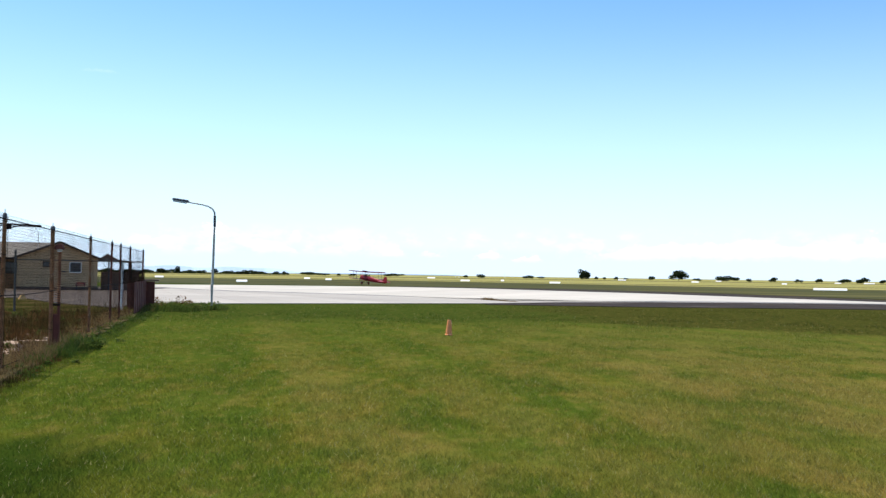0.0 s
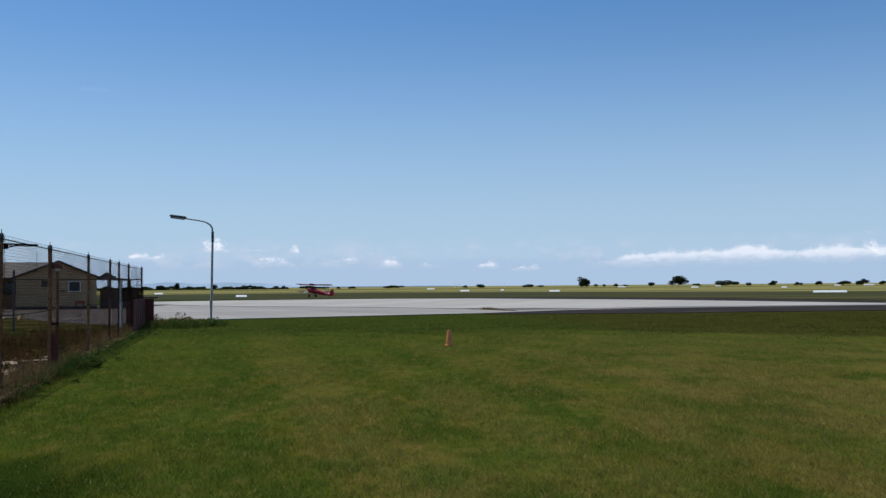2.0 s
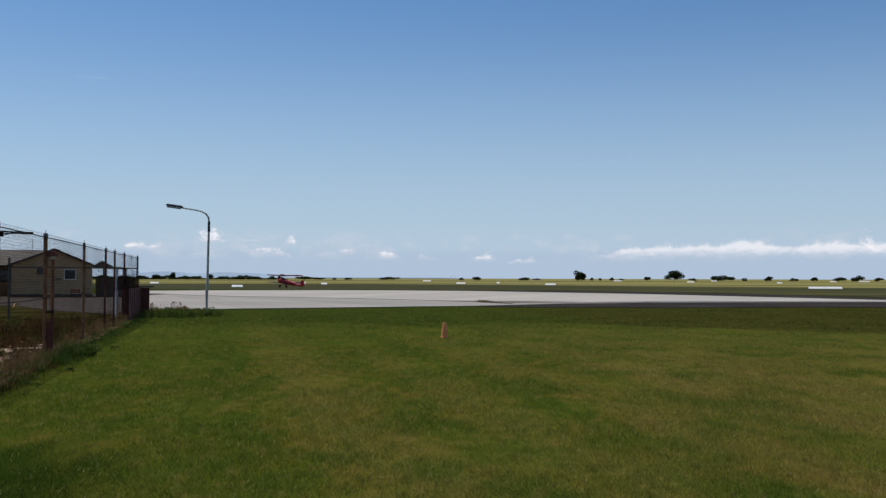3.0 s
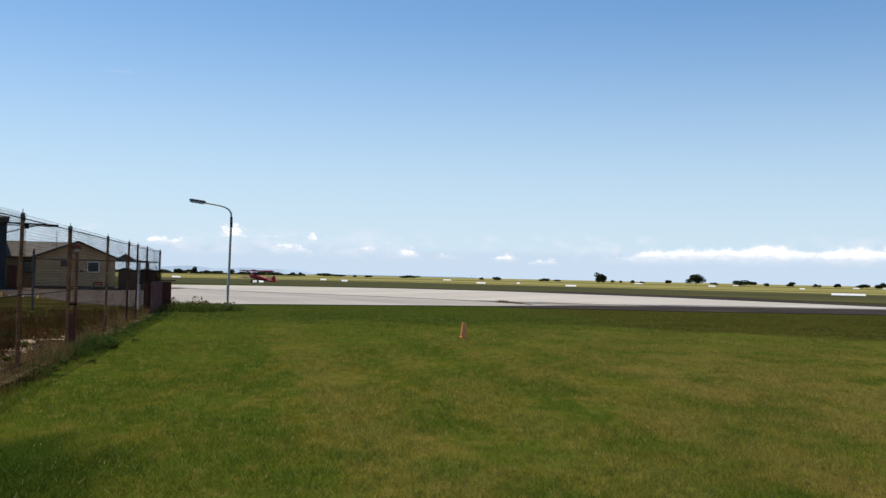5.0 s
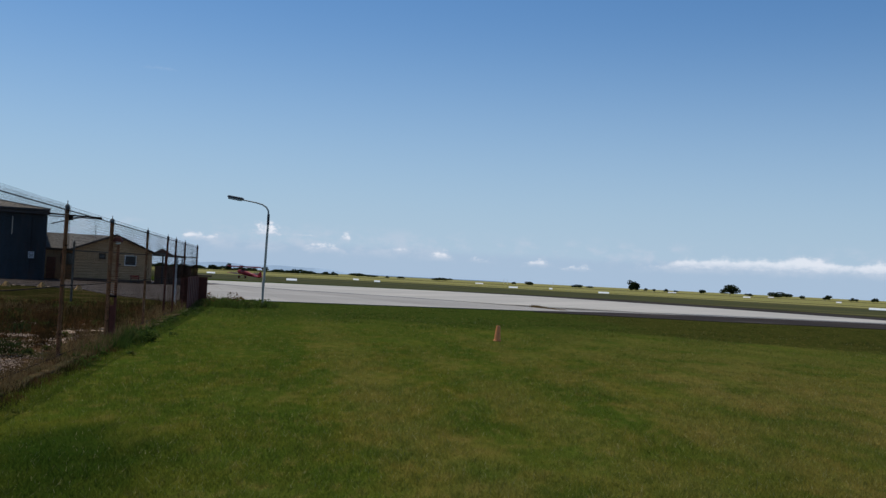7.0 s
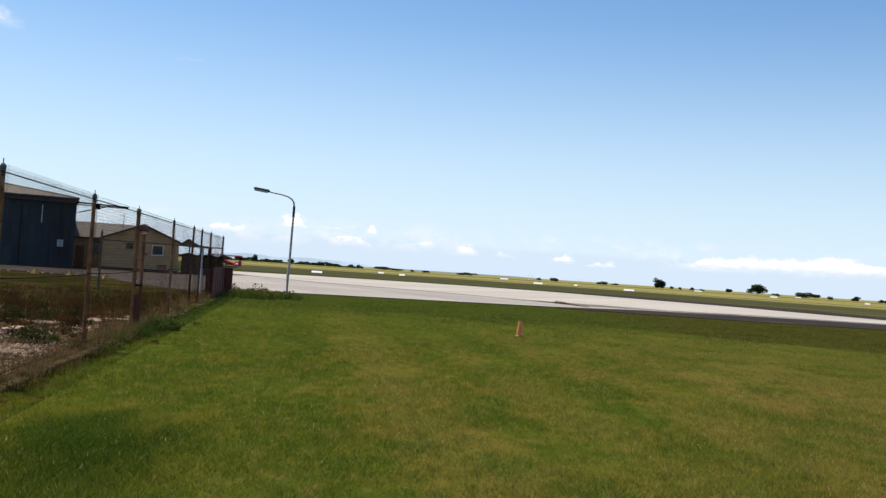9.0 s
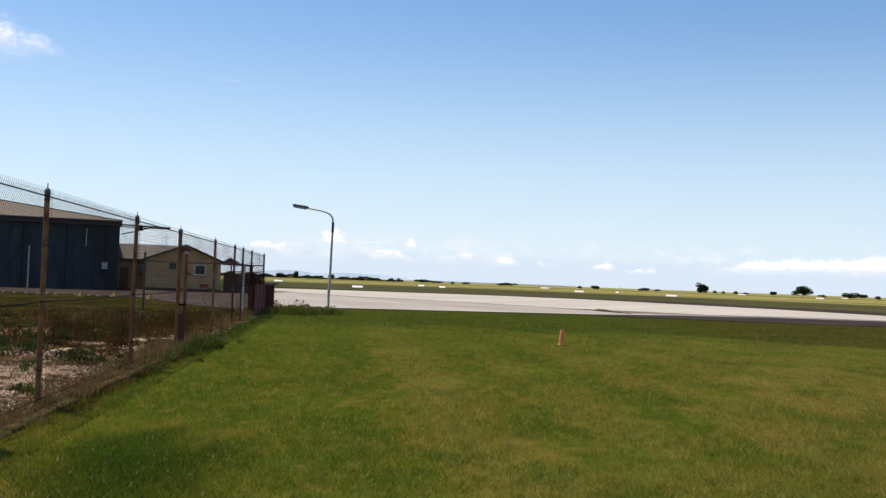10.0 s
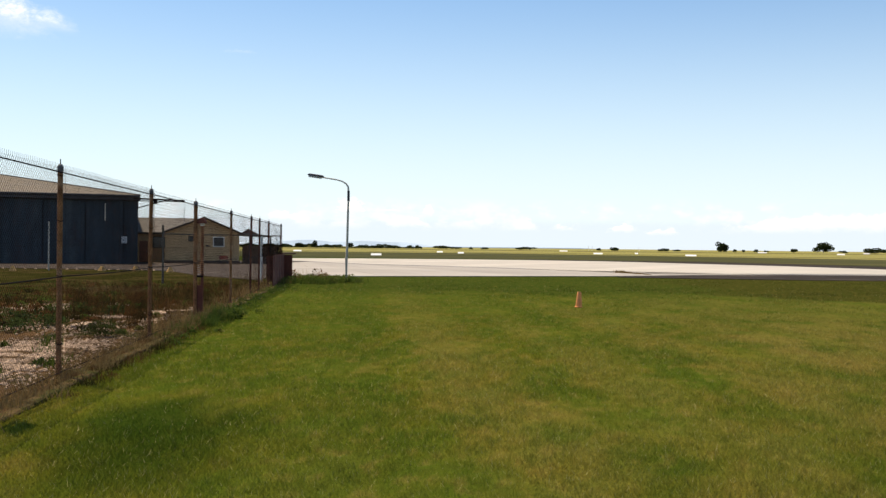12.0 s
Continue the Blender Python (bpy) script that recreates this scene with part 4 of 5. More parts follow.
def build_yard():
    def strip(o0, o1, s0, s1):
        return [tuple(fence_at(s, o)[:2]) for s, o in ((s0, o0), (s0, o1), (s1, o1), (s1, o0))]
    sheet("yard_soil", strip(-16, 0.25, -14, 34), -0.4, 0.012, DIRT, "weedy brown soil inside the yard", "soil")
    sheet("yard_verge", [(-14.6, 46.0), (-10.9, 30), (-26, 25), (-95, 25), (-95, 66), (-45, 64), (-37.6, 62.4), (-29, 62), (-25.8, 61.1), (-20.6, 52.6)], -0.4, 0.045, VERGE,
          "rough olive grass at the back of the yard", "grass")
    sheet("service_road", [(-95, 66), (-45, 64), (-37.6, 62.4), (-29, 62), (-25.8, 61.1), (-20.6, 52.6), (-15.2, 46.4), (-16.5, 54), (-29.6, 97), (-30, 110), (-90, 110)], -0.4, 0.07,
          material("grey_seal", (0.074, 0.057, 0.046), 0.95, 0, 0.25, 0.4, 15.0, 0.2, (0.105, 0.084, 0.070), 0.55, 0.3, spec=0.05), "grey sealed yard in front of the buildings", "road")
    rng = np.random.default_rng(9)
    # pale shell gravel lying in drifts
    centres = [(3.2, -1.1, 0.9, 2.4), (7.9, -1.75, 0.7, 1.0), (14.4, -5.1, 1.2, 1.2), (11.0, -0.6, 0.6, 1.5), (23.0, -4.2, 1.2, 1.4), (1.5, -1.3, 1.2, 3.0), (3.8, -1.6, 1.0, 1.4), (-0.5, -2.2, 1.6, 2.0), (-3.0, -2.0, 1.5, 2.0), (9.5, -0.7, 0.5, 1.0), (12.0, -5.5, 1.3, 0.8), (8.0, -3.2, 0.9, 0.7), (10.5, -9.0, 1.4, 0.8), (6.0, -5.0, 0.9, 0.6), (11.0, -2.2, 0.9, 0.6), (13.5, -1.4, 0.6, 0.8), (16.0, -3.5, 1.0, 0.6), (8.8, -1.6, 0.5, 0.7)]
    pts = []
    for s, o, ro, rs in centres:
        k = int(1050 * ro * rs)
        q = rng.normal(0, 0.5, (k, 2))
        pts.append(np.stack([s + q[:, 0] * rs * 1.2, -np.abs(o + q[:, 1] * ro)], 1))
    so = np.concatenate(pts)
    n = len(so)
    p = np.array(FENCE0)[:2] + so[:, :1] * np.array(FENCE_DIR)[:2] + so[:, 1:] * np.array(FENCE_OUT)[:2]
    r = 0.008 + 0.040 * rng.random(n) ** 2
    octa = np.array([(1, 0, 0), (0, 1, 0), (-1, 0, 0), (0, -1, 0), (0, 0, 0.6), (0, 0, -0.6)])
    tri = np.array([(0, 1, 4), (1, 2, 4), (2, 3, 4), (3, 0, 4), (1, 0, 5), (2, 1, 5), (3, 2, 5), (0, 3, 5)])
    a = rng.uniform(0, 6.28, n)
    rot = np.stack([np.stack([np.cos(a), -np.sin(a), 0 * a], 1), np.stack([np.sin(a), np.cos(a), 0 * a], 1), np.stack([0 * a, 0 * a, 1 + 0 * a], 1)], 1)
    v = np.einsum("nij,kj->nki", rot, octa) * (r[:, None, None] * rng.uniform(0.6, 1.3, (n, 6, 1)))
    v[:, :, :2] += p[:, None]
    v[:, :, 2] += 0.016
    f = (tri[None] + 6 * np.arange(n)[:, None, None]).reshape(-1, 3)
    tagged(new("gravel", raw_mesh("gravel", v.reshape(-1, 3), f, SHELL)), "loose pale shell gravel in the yard", "gravel", kind="stuff")

    def weeds(name, k, s0, s1, o0, o1, h0, h1, mat, label, spread=0.16, per=26, wide=0.02):
        s, o = rng.uniform(s0, s1, k), rng.uniform(o0, o1, k)
        c = np.array(FENCE0)[:2] + s[:, None] * np.array(FENCE_DIR)[:2] + o[:, None] * np.array(FENCE_OUT)[:2]
        size = rng.uniform(0.5, 1.0, k)
        xy = np.repeat(c, per, 0) + rng.normal(0, spread, (k * per, 2)) * np.repeat(size, per)[:, None]
        h = rng.uniform(h0, h1, k * per) * np.repeat(size, per)
        ob = new(name, blades(name, xy, h, rng.uniform(0.5, 1.3, k * per) * wide, rng.uniform(0.1, 0.8, k * per), mat, rng))
        tagged(ob, label, "weeds", kind="stuff")

    def leafy(name, k, s0, s1, o0, o1, r0, r1, tall, mat, label, leaf=0.035, per=60):
        """Low broad-leaved clumps: diamond leaves at all angles over a ragged dome."""
        s, o = rng.uniform(s0, s1, k), rng.uniform(o0, o1, k)
        c = np.array(FENCE0)[:2] + s[:, None] * np.array(FENCE_DIR)[:2] + o[:, None] * np.array(FENCE_OUT)[:2]
        size = r0 + (r1 - r0) * rng.random(k) ** 2
        m = k * per
        big = np.repeat(size, per)
        q = rng.normal(0, 0.45, (m, 2))
        d = np.clip(np.hypot(q[:, 0], q[:, 1]), 0, 1.3)
        z = np.clip(1.15 - d * d * 0.8, 0.05, 1) * rng.uniform(0.15, 1.0, m) * big * tall
        cen = np.concatenate([np.repeat(c, per, 0) + q * big[:, None], (z + 0.015)[:, None]], 1)
        a, tip = rng.uniform(0, 6.283, m), rng.uniform(-0.3, 1.1, m)
        w = leaf * rng.uniform(0.5, 1.4, m)
        u = np.stack([np.cos(a) * np.cos(tip), np.sin(a) * np.cos(tip), np.sin(tip)], 1) * w[:, None]
        v = np.stack([-np.sin(a), np.cos(a), rng.uniform(-0.5, 0.5, m)], 1) * (w * 0.42)[:, None]
        quad = np.stack([cen - u, cen + v, cen + u, cen - v], 1).reshape(-1, 3)
        ob = new(name, raw_mesh(name, quad, np.arange(4 * m).reshape(-1, 4), mat))
        tagged(ob, label, "weeds", kind="stuff")

    leafy("edge_weeds", 44, 4.5, 35, 0.05, 0.75, 0.06, 0.30, 0.55, WEED, "broad-leaved green weeds spilling over the kerb")
    leafy("bank_weeds", 10, 10.2, 13.6, 0.25, 0.95, 0.16, 0.42, 0.8, WEED, "dense leafy weeds on the lawn edge by the fence", 0.05, 110)
    leafy("straggling_weeds", 14, 6.5, 30.0, 0.5, 1.35, 0.08, 0.30, 0.6, WEED, "ragged leafy weeds creeping into the lawn", 0.04, 60)
    leafy("brown_weeds", 150, 6.5, 30, -8.0, -0.2, 0.12, 0.5, 0.5, DARK_WEED, "brown withered broad-leaved weeds in the yard", 0.05, 70)
    leafy("green_clumps", 60, 0.0, 30, -7.0, -0.3, 0.10, 0.34, 0.7, WEED, "scattered green leafy weeds in the yard", 0.045, 70)
    leafy("round_bush", 1, 5.92, 5.92, -0.9, -0.9, 0.42, 0.42, 0.75, BUSH, "dense round dark green bush beside the gravel", 0.03, 900)
    leafy("low_bushes", 16, 6.5, 12.5, -4.6, -1.6, 0.22, 0.5, 0.6, BUSH, "low dark green bushes among the brown weeds", 0.05, 170)
    leafy("gravel_bushes", 7, -3.0, 4.5, -3.6, -0.5, 0.10, 0.26, 0.7, BUSH, "small dark green clumps on the gravel", 0.035, 90)
    leafy("far_corner_weeds", 44, 33, 38.5, 0.3, 3.4, 0.2, 0.55, 0.75, WEED, "leafy weeds in a heap at the fence end", 0.07, 90)
    weeds("kerb_weeds", 80, 5, 34, -0.15, 0.60, 0.02, 0.17, WEED, "green weeds growing along the kerb")
    weeds("kerb_grass", 260, -7, 30, 0.30, 0.75, 0.012, 0.055, BLADE, "long unmown grass over the kerb", 0.17, 40, 0.012)
    weeds("dry_tufts", 230, -6.0, 14, -0.15, 0.42, 0.05, 0.26, DRY_STALK, "tufts of dry brown grass along the kerb", 0.10, 30, 0.012)
    weeds("fence_stalks", 80, 6.5, 34, -0.6, 0.35, 0.15, 0.6, DRY_STALK, "dry brown stalks along the fence foot", 0.10, 18, 0.014)
    weeds("yard_weeds", 260, 6.5, 32, -15, -0.4, 0.05, 0.28, DARK_WEED, "dark straggling weeds in the yard", 0.3, 40, 0.03)
    weeds("yard_brush", 46, 10, 24, -7, -0.6, 0.15, 0.5, DARK_WEED, "tall dark brush at the far side of the yard", 0.35, 50, 0.04)
    weeds("gravel_weeds", 26, -6, 6, -3.5, -0.3, 0.05, 0.3, WEED, "green weeds sprouting through the gravel", 0.12, 26, 0.02)
    weeds("post_brush", 60, 9.5, 30, -3.0, -0.35, 0.25, 0.8, DARK_WEED, "tall thin dark brush behind the rusty post", 0.26, 34, 0.016)
    weeds("tan_grass", 46, 20.5, 26, -6.2, -3.0, 0.06, 0.3, DRY_STALK, "bleached tan grass in a patch of the yard", 0.4, 60, 0.03)
    weeds("stalk_clumps", 30, 5.9, 10.2, -0.25, 0.45, 0.12, 0.55, DRY_STALK, "tall bleached stalks leaning on the fence foot", 0.10, 26, 0.012)
    weeds("kerb_herbs", 34, 6.2, 11.5, 0.05, 0.75, 0.08, 0.36, WEED, "upright green herbs by the kerb", 0.13, 26, 0.022)
    leafy("dock_plants", 8, 34.4, 37.6, 0.5, 2.2, 0.22, 0.42, 1.7, DARK_WEED, "tall dock plants with rusty seed heads at the fence end", 0.07, 70)
    weeds("kerb_cover", 105, -1.5, 9.5, 0.16, 0.62, 0.02, 0.15, DARK_WEED, "brown grass grown over the broken kerb", 0.10, 34, 0.012)
    weeds("yard_grass", 420, 12, 33, -16, -2, 0.05, 0.16, WEED, "rough grass at the back of the yard", 0.5, 30, 0.03)
    weeds("corner_weeds", 90, 32, 39, 0.2, 2.6, 0.1, 0.42, WEED, "rank green weeds at the fence corner", 0.22, 40, 0.035)
    weeds("corner_stalks", 12, 34, 38, 0.3, 1.8, 0.3, 0.7, DRY_STALK, "tall dry flower stalks at the fence corner", 0.18, 14, 0.03)
    weeds("mound_weeds", 9, 10.4, 13.2, 0.1, 0.75, 0.06, 0.4, WEED, "thick green weeds against the rusty post", 0.24, 46, 0.045)
    weeds("lamp_weeds", 22, 34.6, 37.2, 2.5, 3.7, 0.08, 0.34, WEED, "rank grass round the lamp post", 0.32, 50, 0.03)
    # broken concrete slabs lying in the soil behind the post
    for k, (sx, ox, sw, sd) in enumerate(((12.3, -0.55, 0.9, 0.5), (11.6, -1.0, 0.6, 0.45), (13.2, -0.35, 0.5, 0.35), (10.6, -0.45, 0.7, 0.4), (7.9, -1.8, 0.8, 0.4), (9.9, -0.25, 0.55, 0.5))):
        bm = bmesh.new()
        edge = [(math.cos(q) * sw / 2 * rng.uniform(0.75, 1.1), math.sin(q) * sd / 2 * rng.uniform(0.75, 1.1)) for q in (2 * math.pi * j / 9 for j in range(9))]
        prism(bm, edge, -0.06, 0.07)
        ob = part("concrete_slab", bm, SHELL, m=Matrix.Translation(fence_at(sx, ox, 0.03)) @ pose(0, 0, 0, rng.uniform(-6, 6), rng.uniform(-6, 6), rng.uniform(0, 180)))
        tagged(ob, "broken pale concrete slab half sunk in soil", "concrete slab", "slabs in the yard")
    mound = part("soil_mound", mound_mesh(rng), DIRT, m=Matrix.Translation(fence_at(9.3, -0.1, -0.02)) @ Matrix.Rotation(math.atan2(FENCE_DIR.y, FENCE_DIR.x), 4, "Z"))
    tagged(mound, "low heap of tan soil at the fence foot", "soil")
    for k in range(12):
        bm = bmesh.new()
        bmesh.ops.create_icosphere(bm, subdivisions=2, radius=rng.uniform(0.04, 0.10))
        for v in bm.verts:
            v.co *= rng.uniform(0.8, 1.15)
            v.co.z *= 0.6
        q = fence_at(float(rng.uniform(8.8, 11.4)), float(rng.uniform(-0.5, 0.25)), 0.03)
        tagged(part("stone", bm, SHELL, m=Matrix.Translation(q)), "pale broken stone at the fence foot", "stone", "stones at the fence foot")
    # thin brown weeds in the joint of the apron
    k = 26
    x = rng.uniform(2.7, 5.2, k)
    c = np.stack([x, 76.2 - 2.7 * (x - 2.7)], 1)
    xy = np.repeat(c, 40, 0) + rng.normal(0, 0.12, (k * 40, 2))
    ob = new("joint_weeds", blades("joint_weeds", xy, rng.uniform(0.06, 0.26, k * 40) * np.repeat(np.linspace(1, 0.3, k)[np.argsort(np.argsort(x))], 40), np.full(k * 40, 0.05), rng.uniform(0, 0.6, k * 40), DRY_STALK, rng, 0.03))
    tagged(ob, "brown weeds in a joint of the apron", "weeds", kind="stuff")


# ---- street lamp and cone ----
def build_lamp():
    lamp = thing("street_lamp", pose(-10.95, 47.2, 0), "grey steel street lamp with a curved arm", "street lamp")
    bm = bmesh.new()
    tube(bm, [(0, 0, -0.4), (0, 0, 1.2), (0.02, 0, 1.25), (0.05, 0, 3.2), (0.07, 0, 4.0)], [0.075, 0.07, 0.06, 0.055, 0.05], 12)
    part("pole", bm, PIPE_GREY, lamp, "", True)
    bm = bmesh.new()
    tube(bm, [(0.07, 0, 3.95), (0.07, 0, 4.45)], 0.062, 12)
    part("sleeve", bm, DARK_TRIM, lamp, "", True)
    bm = bmesh.new()
    pts = [(0.07, 0, 4.4), (0.05, 0, 4.62), (-0.05, 0, 4.78), (-0.25, 0, 4.90), (-0.55, 0, 4.98), (-1.0, 0, 5.05), (-1.25, 0, 5.09)]
    tube(bm, pts, [0.045, 0.042, 0.04, 0.036, 0.034, 0.032, 0.032], 10)
    part("arm", bm, PIPE_GREY, lamp, "", True)
    m = Matrix.Translation((-1.55, 0, 5.12)) @ Matrix.Rotation(radians(8), 4, "Y")
    bm = bmesh.new()
    loft(bm, [[(x, y * w, z * w + 0.02) for y, z in ((-0.13, 0), (-0.11, 0.07), (0, 0.10), (0.11, 0.07), (0.13, 0))] for x, w in ((-0.42, 0.7), (-0.36, 1), (0.30, 1), (0.38, 0.6))])
    part("lantern", bm, DARK_TRIM, lamp, "", False, m)
    bm = bmesh.new()
    loft(bm, [[(x, y * w, z * w + 0.015) for y, z in ((-0.12, 0), (-0.09, -0.08), (0.09, -0.08), (0.12, 0))] for x, w in ((-0.37, 0.8), (-0.33, 1), (0.24, 1), (0.28, 0.8))])
    part("diffuser", bm, DIFFUSER, lamp, "pale plastic diffuser", False, m)


def build_cone():
    cone = thing("traffic_cone", pose(0.20, 30.1, 0.0, 0, 2, 20), "faded orange traffic cone standing on the lawn", "traffic cone")
    bm = bmesh.new()
    tube(bm, [(0, 0, 0.03), (0, 0, 0.10), (0, 0, 0.40), (0, 0, 0.45)], [0.094, 0.092, 0.064, 0.056], 20)
    part("shell", bm, ORANGE, cone, "", True)
    bm = bmesh.new()
    box(bm, (-0.098, -0.098, -0.02), (0.098, 0.098, 0.022), 0.015)
    part("base", bm, ORANGE, cone)


# ---- buildings ----
def build_hangar():
    # the front runs along local x; the origin is its outer corner at the ground
    hangar = thing("hangar", pose(-37.6, 82.0, 0, 0, 0, 26.7), "dark navy steel hangar with a tan sheet gable", "hangar")
    w, dpt, eave, ridge = 34.0, 26.0, 5.80, 5.98 + 13 * 0.177
    bm = bmesh.new()
    box(bm, (-w, 0.25, -0.5), (0, dpt, eave), 0.02)
    part("wall", bm, NAVY, hangar)
    k = 0
    x = 0.0
    for width in (1.2, 3.1, 3.4, 3.2, 3.3, 3.3, 3.3, 3.3, 3.3, 3.3, 3.3):
        y = 0.0 if k % 2 else 0.10
        # upright ribs pressed into the sheet
        outline = [(-x - 0.03, 0.245), (-x - width + 0.03, 0.245), (-x - width + 0.03, y)]
        for j in range(int(width / 0.55), 0, -1):
            u = -x - 0.1 - (j - 0.5) * 0.52
            outline += [(u - 0.06, y), (u - 0.04, y - 0.03), (u + 0.04, y - 0.03), (u + 0.06, y)]
        outline.append((-x - 0.03, y))
        bm = bmesh.new()
        prism(bm, outline, -0.05, eave - 0.32)
        panel = part("door_panel", bm, NAVY, hangar)
        for z in (1.6, 3.4):
            bm = bmesh.new()
            box(bm, (-x - width + 0.06, y - 0.05, z), (-x - 0.06, y - 0.032, z + 0.08), 0.004)
            part("rail", bm, NAVY, panel)
        x += width
        k += 1
    bm = bmesh.new()
    box(bm, (-w - 0.2, -0.35, eave - 0.30), (0.15, 0.24, eave - 0.02), 0.02)
    part("door_track", bm, DARK_TRIM, hangar, "dark header beam over the doors")
    # hipped sheet roof: front, back and two ends
    z0, o = 5.95, 0.12
    A, B, C, D = (o, -0.45, z0), (-w - o, -0.45, z0), (-w - o, dpt + 0.3, z0), (o, dpt + 0.3, z0)
    R, L = (-13.0, 13.0, ridge), (-w + 13.0, 13.0, ridge)
    for face in ((A, R, L, B), (D, C, L, R), (A, D, R), (B, L, C)):
        bm = bmesh.new()
        loft(bm, [[(p[0], p[1], p[2] - 0.12) for p in face], list(face)])
        part("roof", bm, TAN_SHEET, hangar, "tan sheet-metal roof")
    for k in range(int(w / 0.75)):
        u = -0.4 - k * 0.75
        run = min(-u + o, w + u + o, 13.4)
        bm = bmesh.new()
        tube(bm, [(u, -0.45, z0 + 0.01), (u, -0.45 + run, z0 + 0.01 + run / 13.4 * (ridge - z0))], 0.02, 4)
        part("seam", bm, TAN_SHEET, hangar)
    for p, q in ((A, R), (B, L), (R, L)):
        bm = bmesh.new()
        tube(bm, [p, q], 0.09, 6)
        part("ridge_cap", bm, DARK_TRIM, hangar)
    bm = bmesh.new()
    box(bm, (-w - 0.15, -0.52, z0 - 0.16), (0.16, -0.40, z0 + 0.02), 0.02)
    part("gutter", bm, DARK_TRIM, hangar)
    bm = bmesh.new()
    box(bm, (-1.36, -0.06, 1.78), (-0.90, -0.02, 2.36), 0.005)
    board = part("notice", bm, SIGN_WHITE, hangar, "small white notice")
    bm = bmesh.new()
    for z in (2.22, 2.1, 1.98, 1.86):
        box(bm, (-1.29, -0.072, z), (-0.97, -0.061, z + 0.04))
    part("lettering", bm, SIGN_GREY, board)
    # a thin pale bar added for the pale upright streak on the doors
    bm = bmesh.new()
    box(bm, (-2.75, -0.05, 3.7), (-2.66, 0.0, 5.2), 0.01)
    part("downpipe", bm, PIPE_GREY, hangar)


def build_hut():
    # gable front towards the lawn; local x along the front, y into the house
    hut = thing("hut", pose(-37.7, 88.0, 0.0, 0, 0, 20), "tan weatherboard hut with a low gable roof", "hut")
    w, dpt, eave, rx, rz = 6.75, 9.0, 2.86, 3.54, 4.22
    bm = bmesh.new()
    loft(bm, [[(0, y, -0.4), (w, y, -0.4), (w, y, eave), (rx, y, rz), (0, y, eave)] for y in (0.06, dpt)])
    wall = part("wall", bm, SIDING, hut)
    # weatherboards on the front
    z, k = 0.25, 0
    while z < rz - 0.1:
        t = max(0.0, (z + 0.1 - eave) / (rz - eave))
        x0, x1 = rx * t, w - (w - rx) * t
        if x1 - x0 > 0.3:
            bm = bmesh.new()
            loft(bm, [[(x0, 0.055, z), (x0, 0.005, z), (x0, 0.035, z + 0.185), (x0, 0.055, z + 0.185)], [(x1, 0.055, z), (x1, 0.005, z), (x1, 0.035, z + 0.185), (x1, 0.055, z + 0.185)]])
            part("weatherboard", bm, SIDING, wall)
        z += 0.19
    bm = bmesh.new()
    box(bm, (-0.05, -0.03, -0.3), (w + 0.05, 0.05, 0.25), 0.01)
    part("plinth", bm, BROWN, hut, "dark brown base boards")
    for a, b in (((-0.45, eave - 0.16), (rx, rz)), ((w + 0.45, eave - 0.19), (rx, rz))):
        bm = bmesh.new()
        loft(bm, [[(a[0], y, a[1]), (b[0], y, b[1]), (b[0], y, b[1] + 0.14), (a[0], y, a[1] + 0.12)] for y in (-0.45, dpt + 0.3)])
        roof = part("roof", bm, ROOFING, hut)
        bm = bmesh.new()
        loft(bm, [[(a[0], y, a[1] - 0.05), (b[0], y, b[1] - 0.05), (b[0], y, b[1] + 0.10), (a[0], y, a[1] + 0.09)] for y in (-0.49, -0.455)])
        part("bargeboard", bm, BARGE, roof)
    # windows: frame proud of the boards, glass set back
    for x0, z0, ww, hh in ((4.33, 1.52, 1.06, 0.98), (2.1, 2.0, 0.6, 0.55)):
        win = thing("window", pose(x0, 0, z0), "", "")
        win.parent = hut
        bm = bmesh.new()
        for lo, hi in (((0, -0.06, 0), (ww, 0.02, 0.09)), ((0, -0.06, hh - 0.09), (ww, 0.02, hh)), ((0, -0.06, 0.09), (0.09, 0.02, hh - 0.09)), ((ww - 0.09, -0.06, 0.09), (ww, 0.02, hh - 0.09))):
            box(bm, lo, hi, 0.008)
        part("frame", bm, WARM_WHITE if ww > 1 else BARGE, win)
        bm = bmesh.new()
        box(bm, (0.09, -0.03, 0.09), (ww - 0.09, 0.0, hh - 0.09))
        part("pane", bm, GLASS, win)
    bm = bmesh.new()
    tube(bm, [(1.6, 2.5, 3.4), (1.6, 2.5, 5.2)], 0.025, 6)
    tube(bm, [(1.3, 2.5, 5.0), (1.9, 2.5, 5.0)], 0.015, 5)
    part("aerial", bm, STEEL, hut)
    bm = bmesh.new()
    box(bm, (3.7, -0.10, 1.55), (4.05, 0.0, 1.68), 0.01)
    part("vent", bm, DARK_TRIM, hut)
    # wing behind towards the hangar
    wing = thing("hut_wing", pose(-43.5, 91.0, 0, 0, 0, 20), "low tan side wing with a grey roof", "building")
    bm = bmesh.new()
    box(bm, (0, 0, -0.4), (7.0, 7.0, 2.75), 0.02)
    part("wall", bm, SIDING, wing)
    bm = bmesh.new()
    loft(bm, [[(-0.5, -0.35, 2.74), (7.6, -0.35, 2.74), (7.6, 3.8, 4.25), (-0.5, 3.8, 4.25)], [(-0.5, -0.35, 2.86), (7.6, -0.35, 2.86), (7.6, 3.8, 4.40), (-0.5, 3.8, 4.40)]])
    part("roof", bm, ROOFING, wing)
    bm = bmesh.new()
    box(bm, (-0.5, -0.39, 2.70), (7.6, -0.355, 2.88), 0.01)
    part("fascia", bm, BARGE, wing)
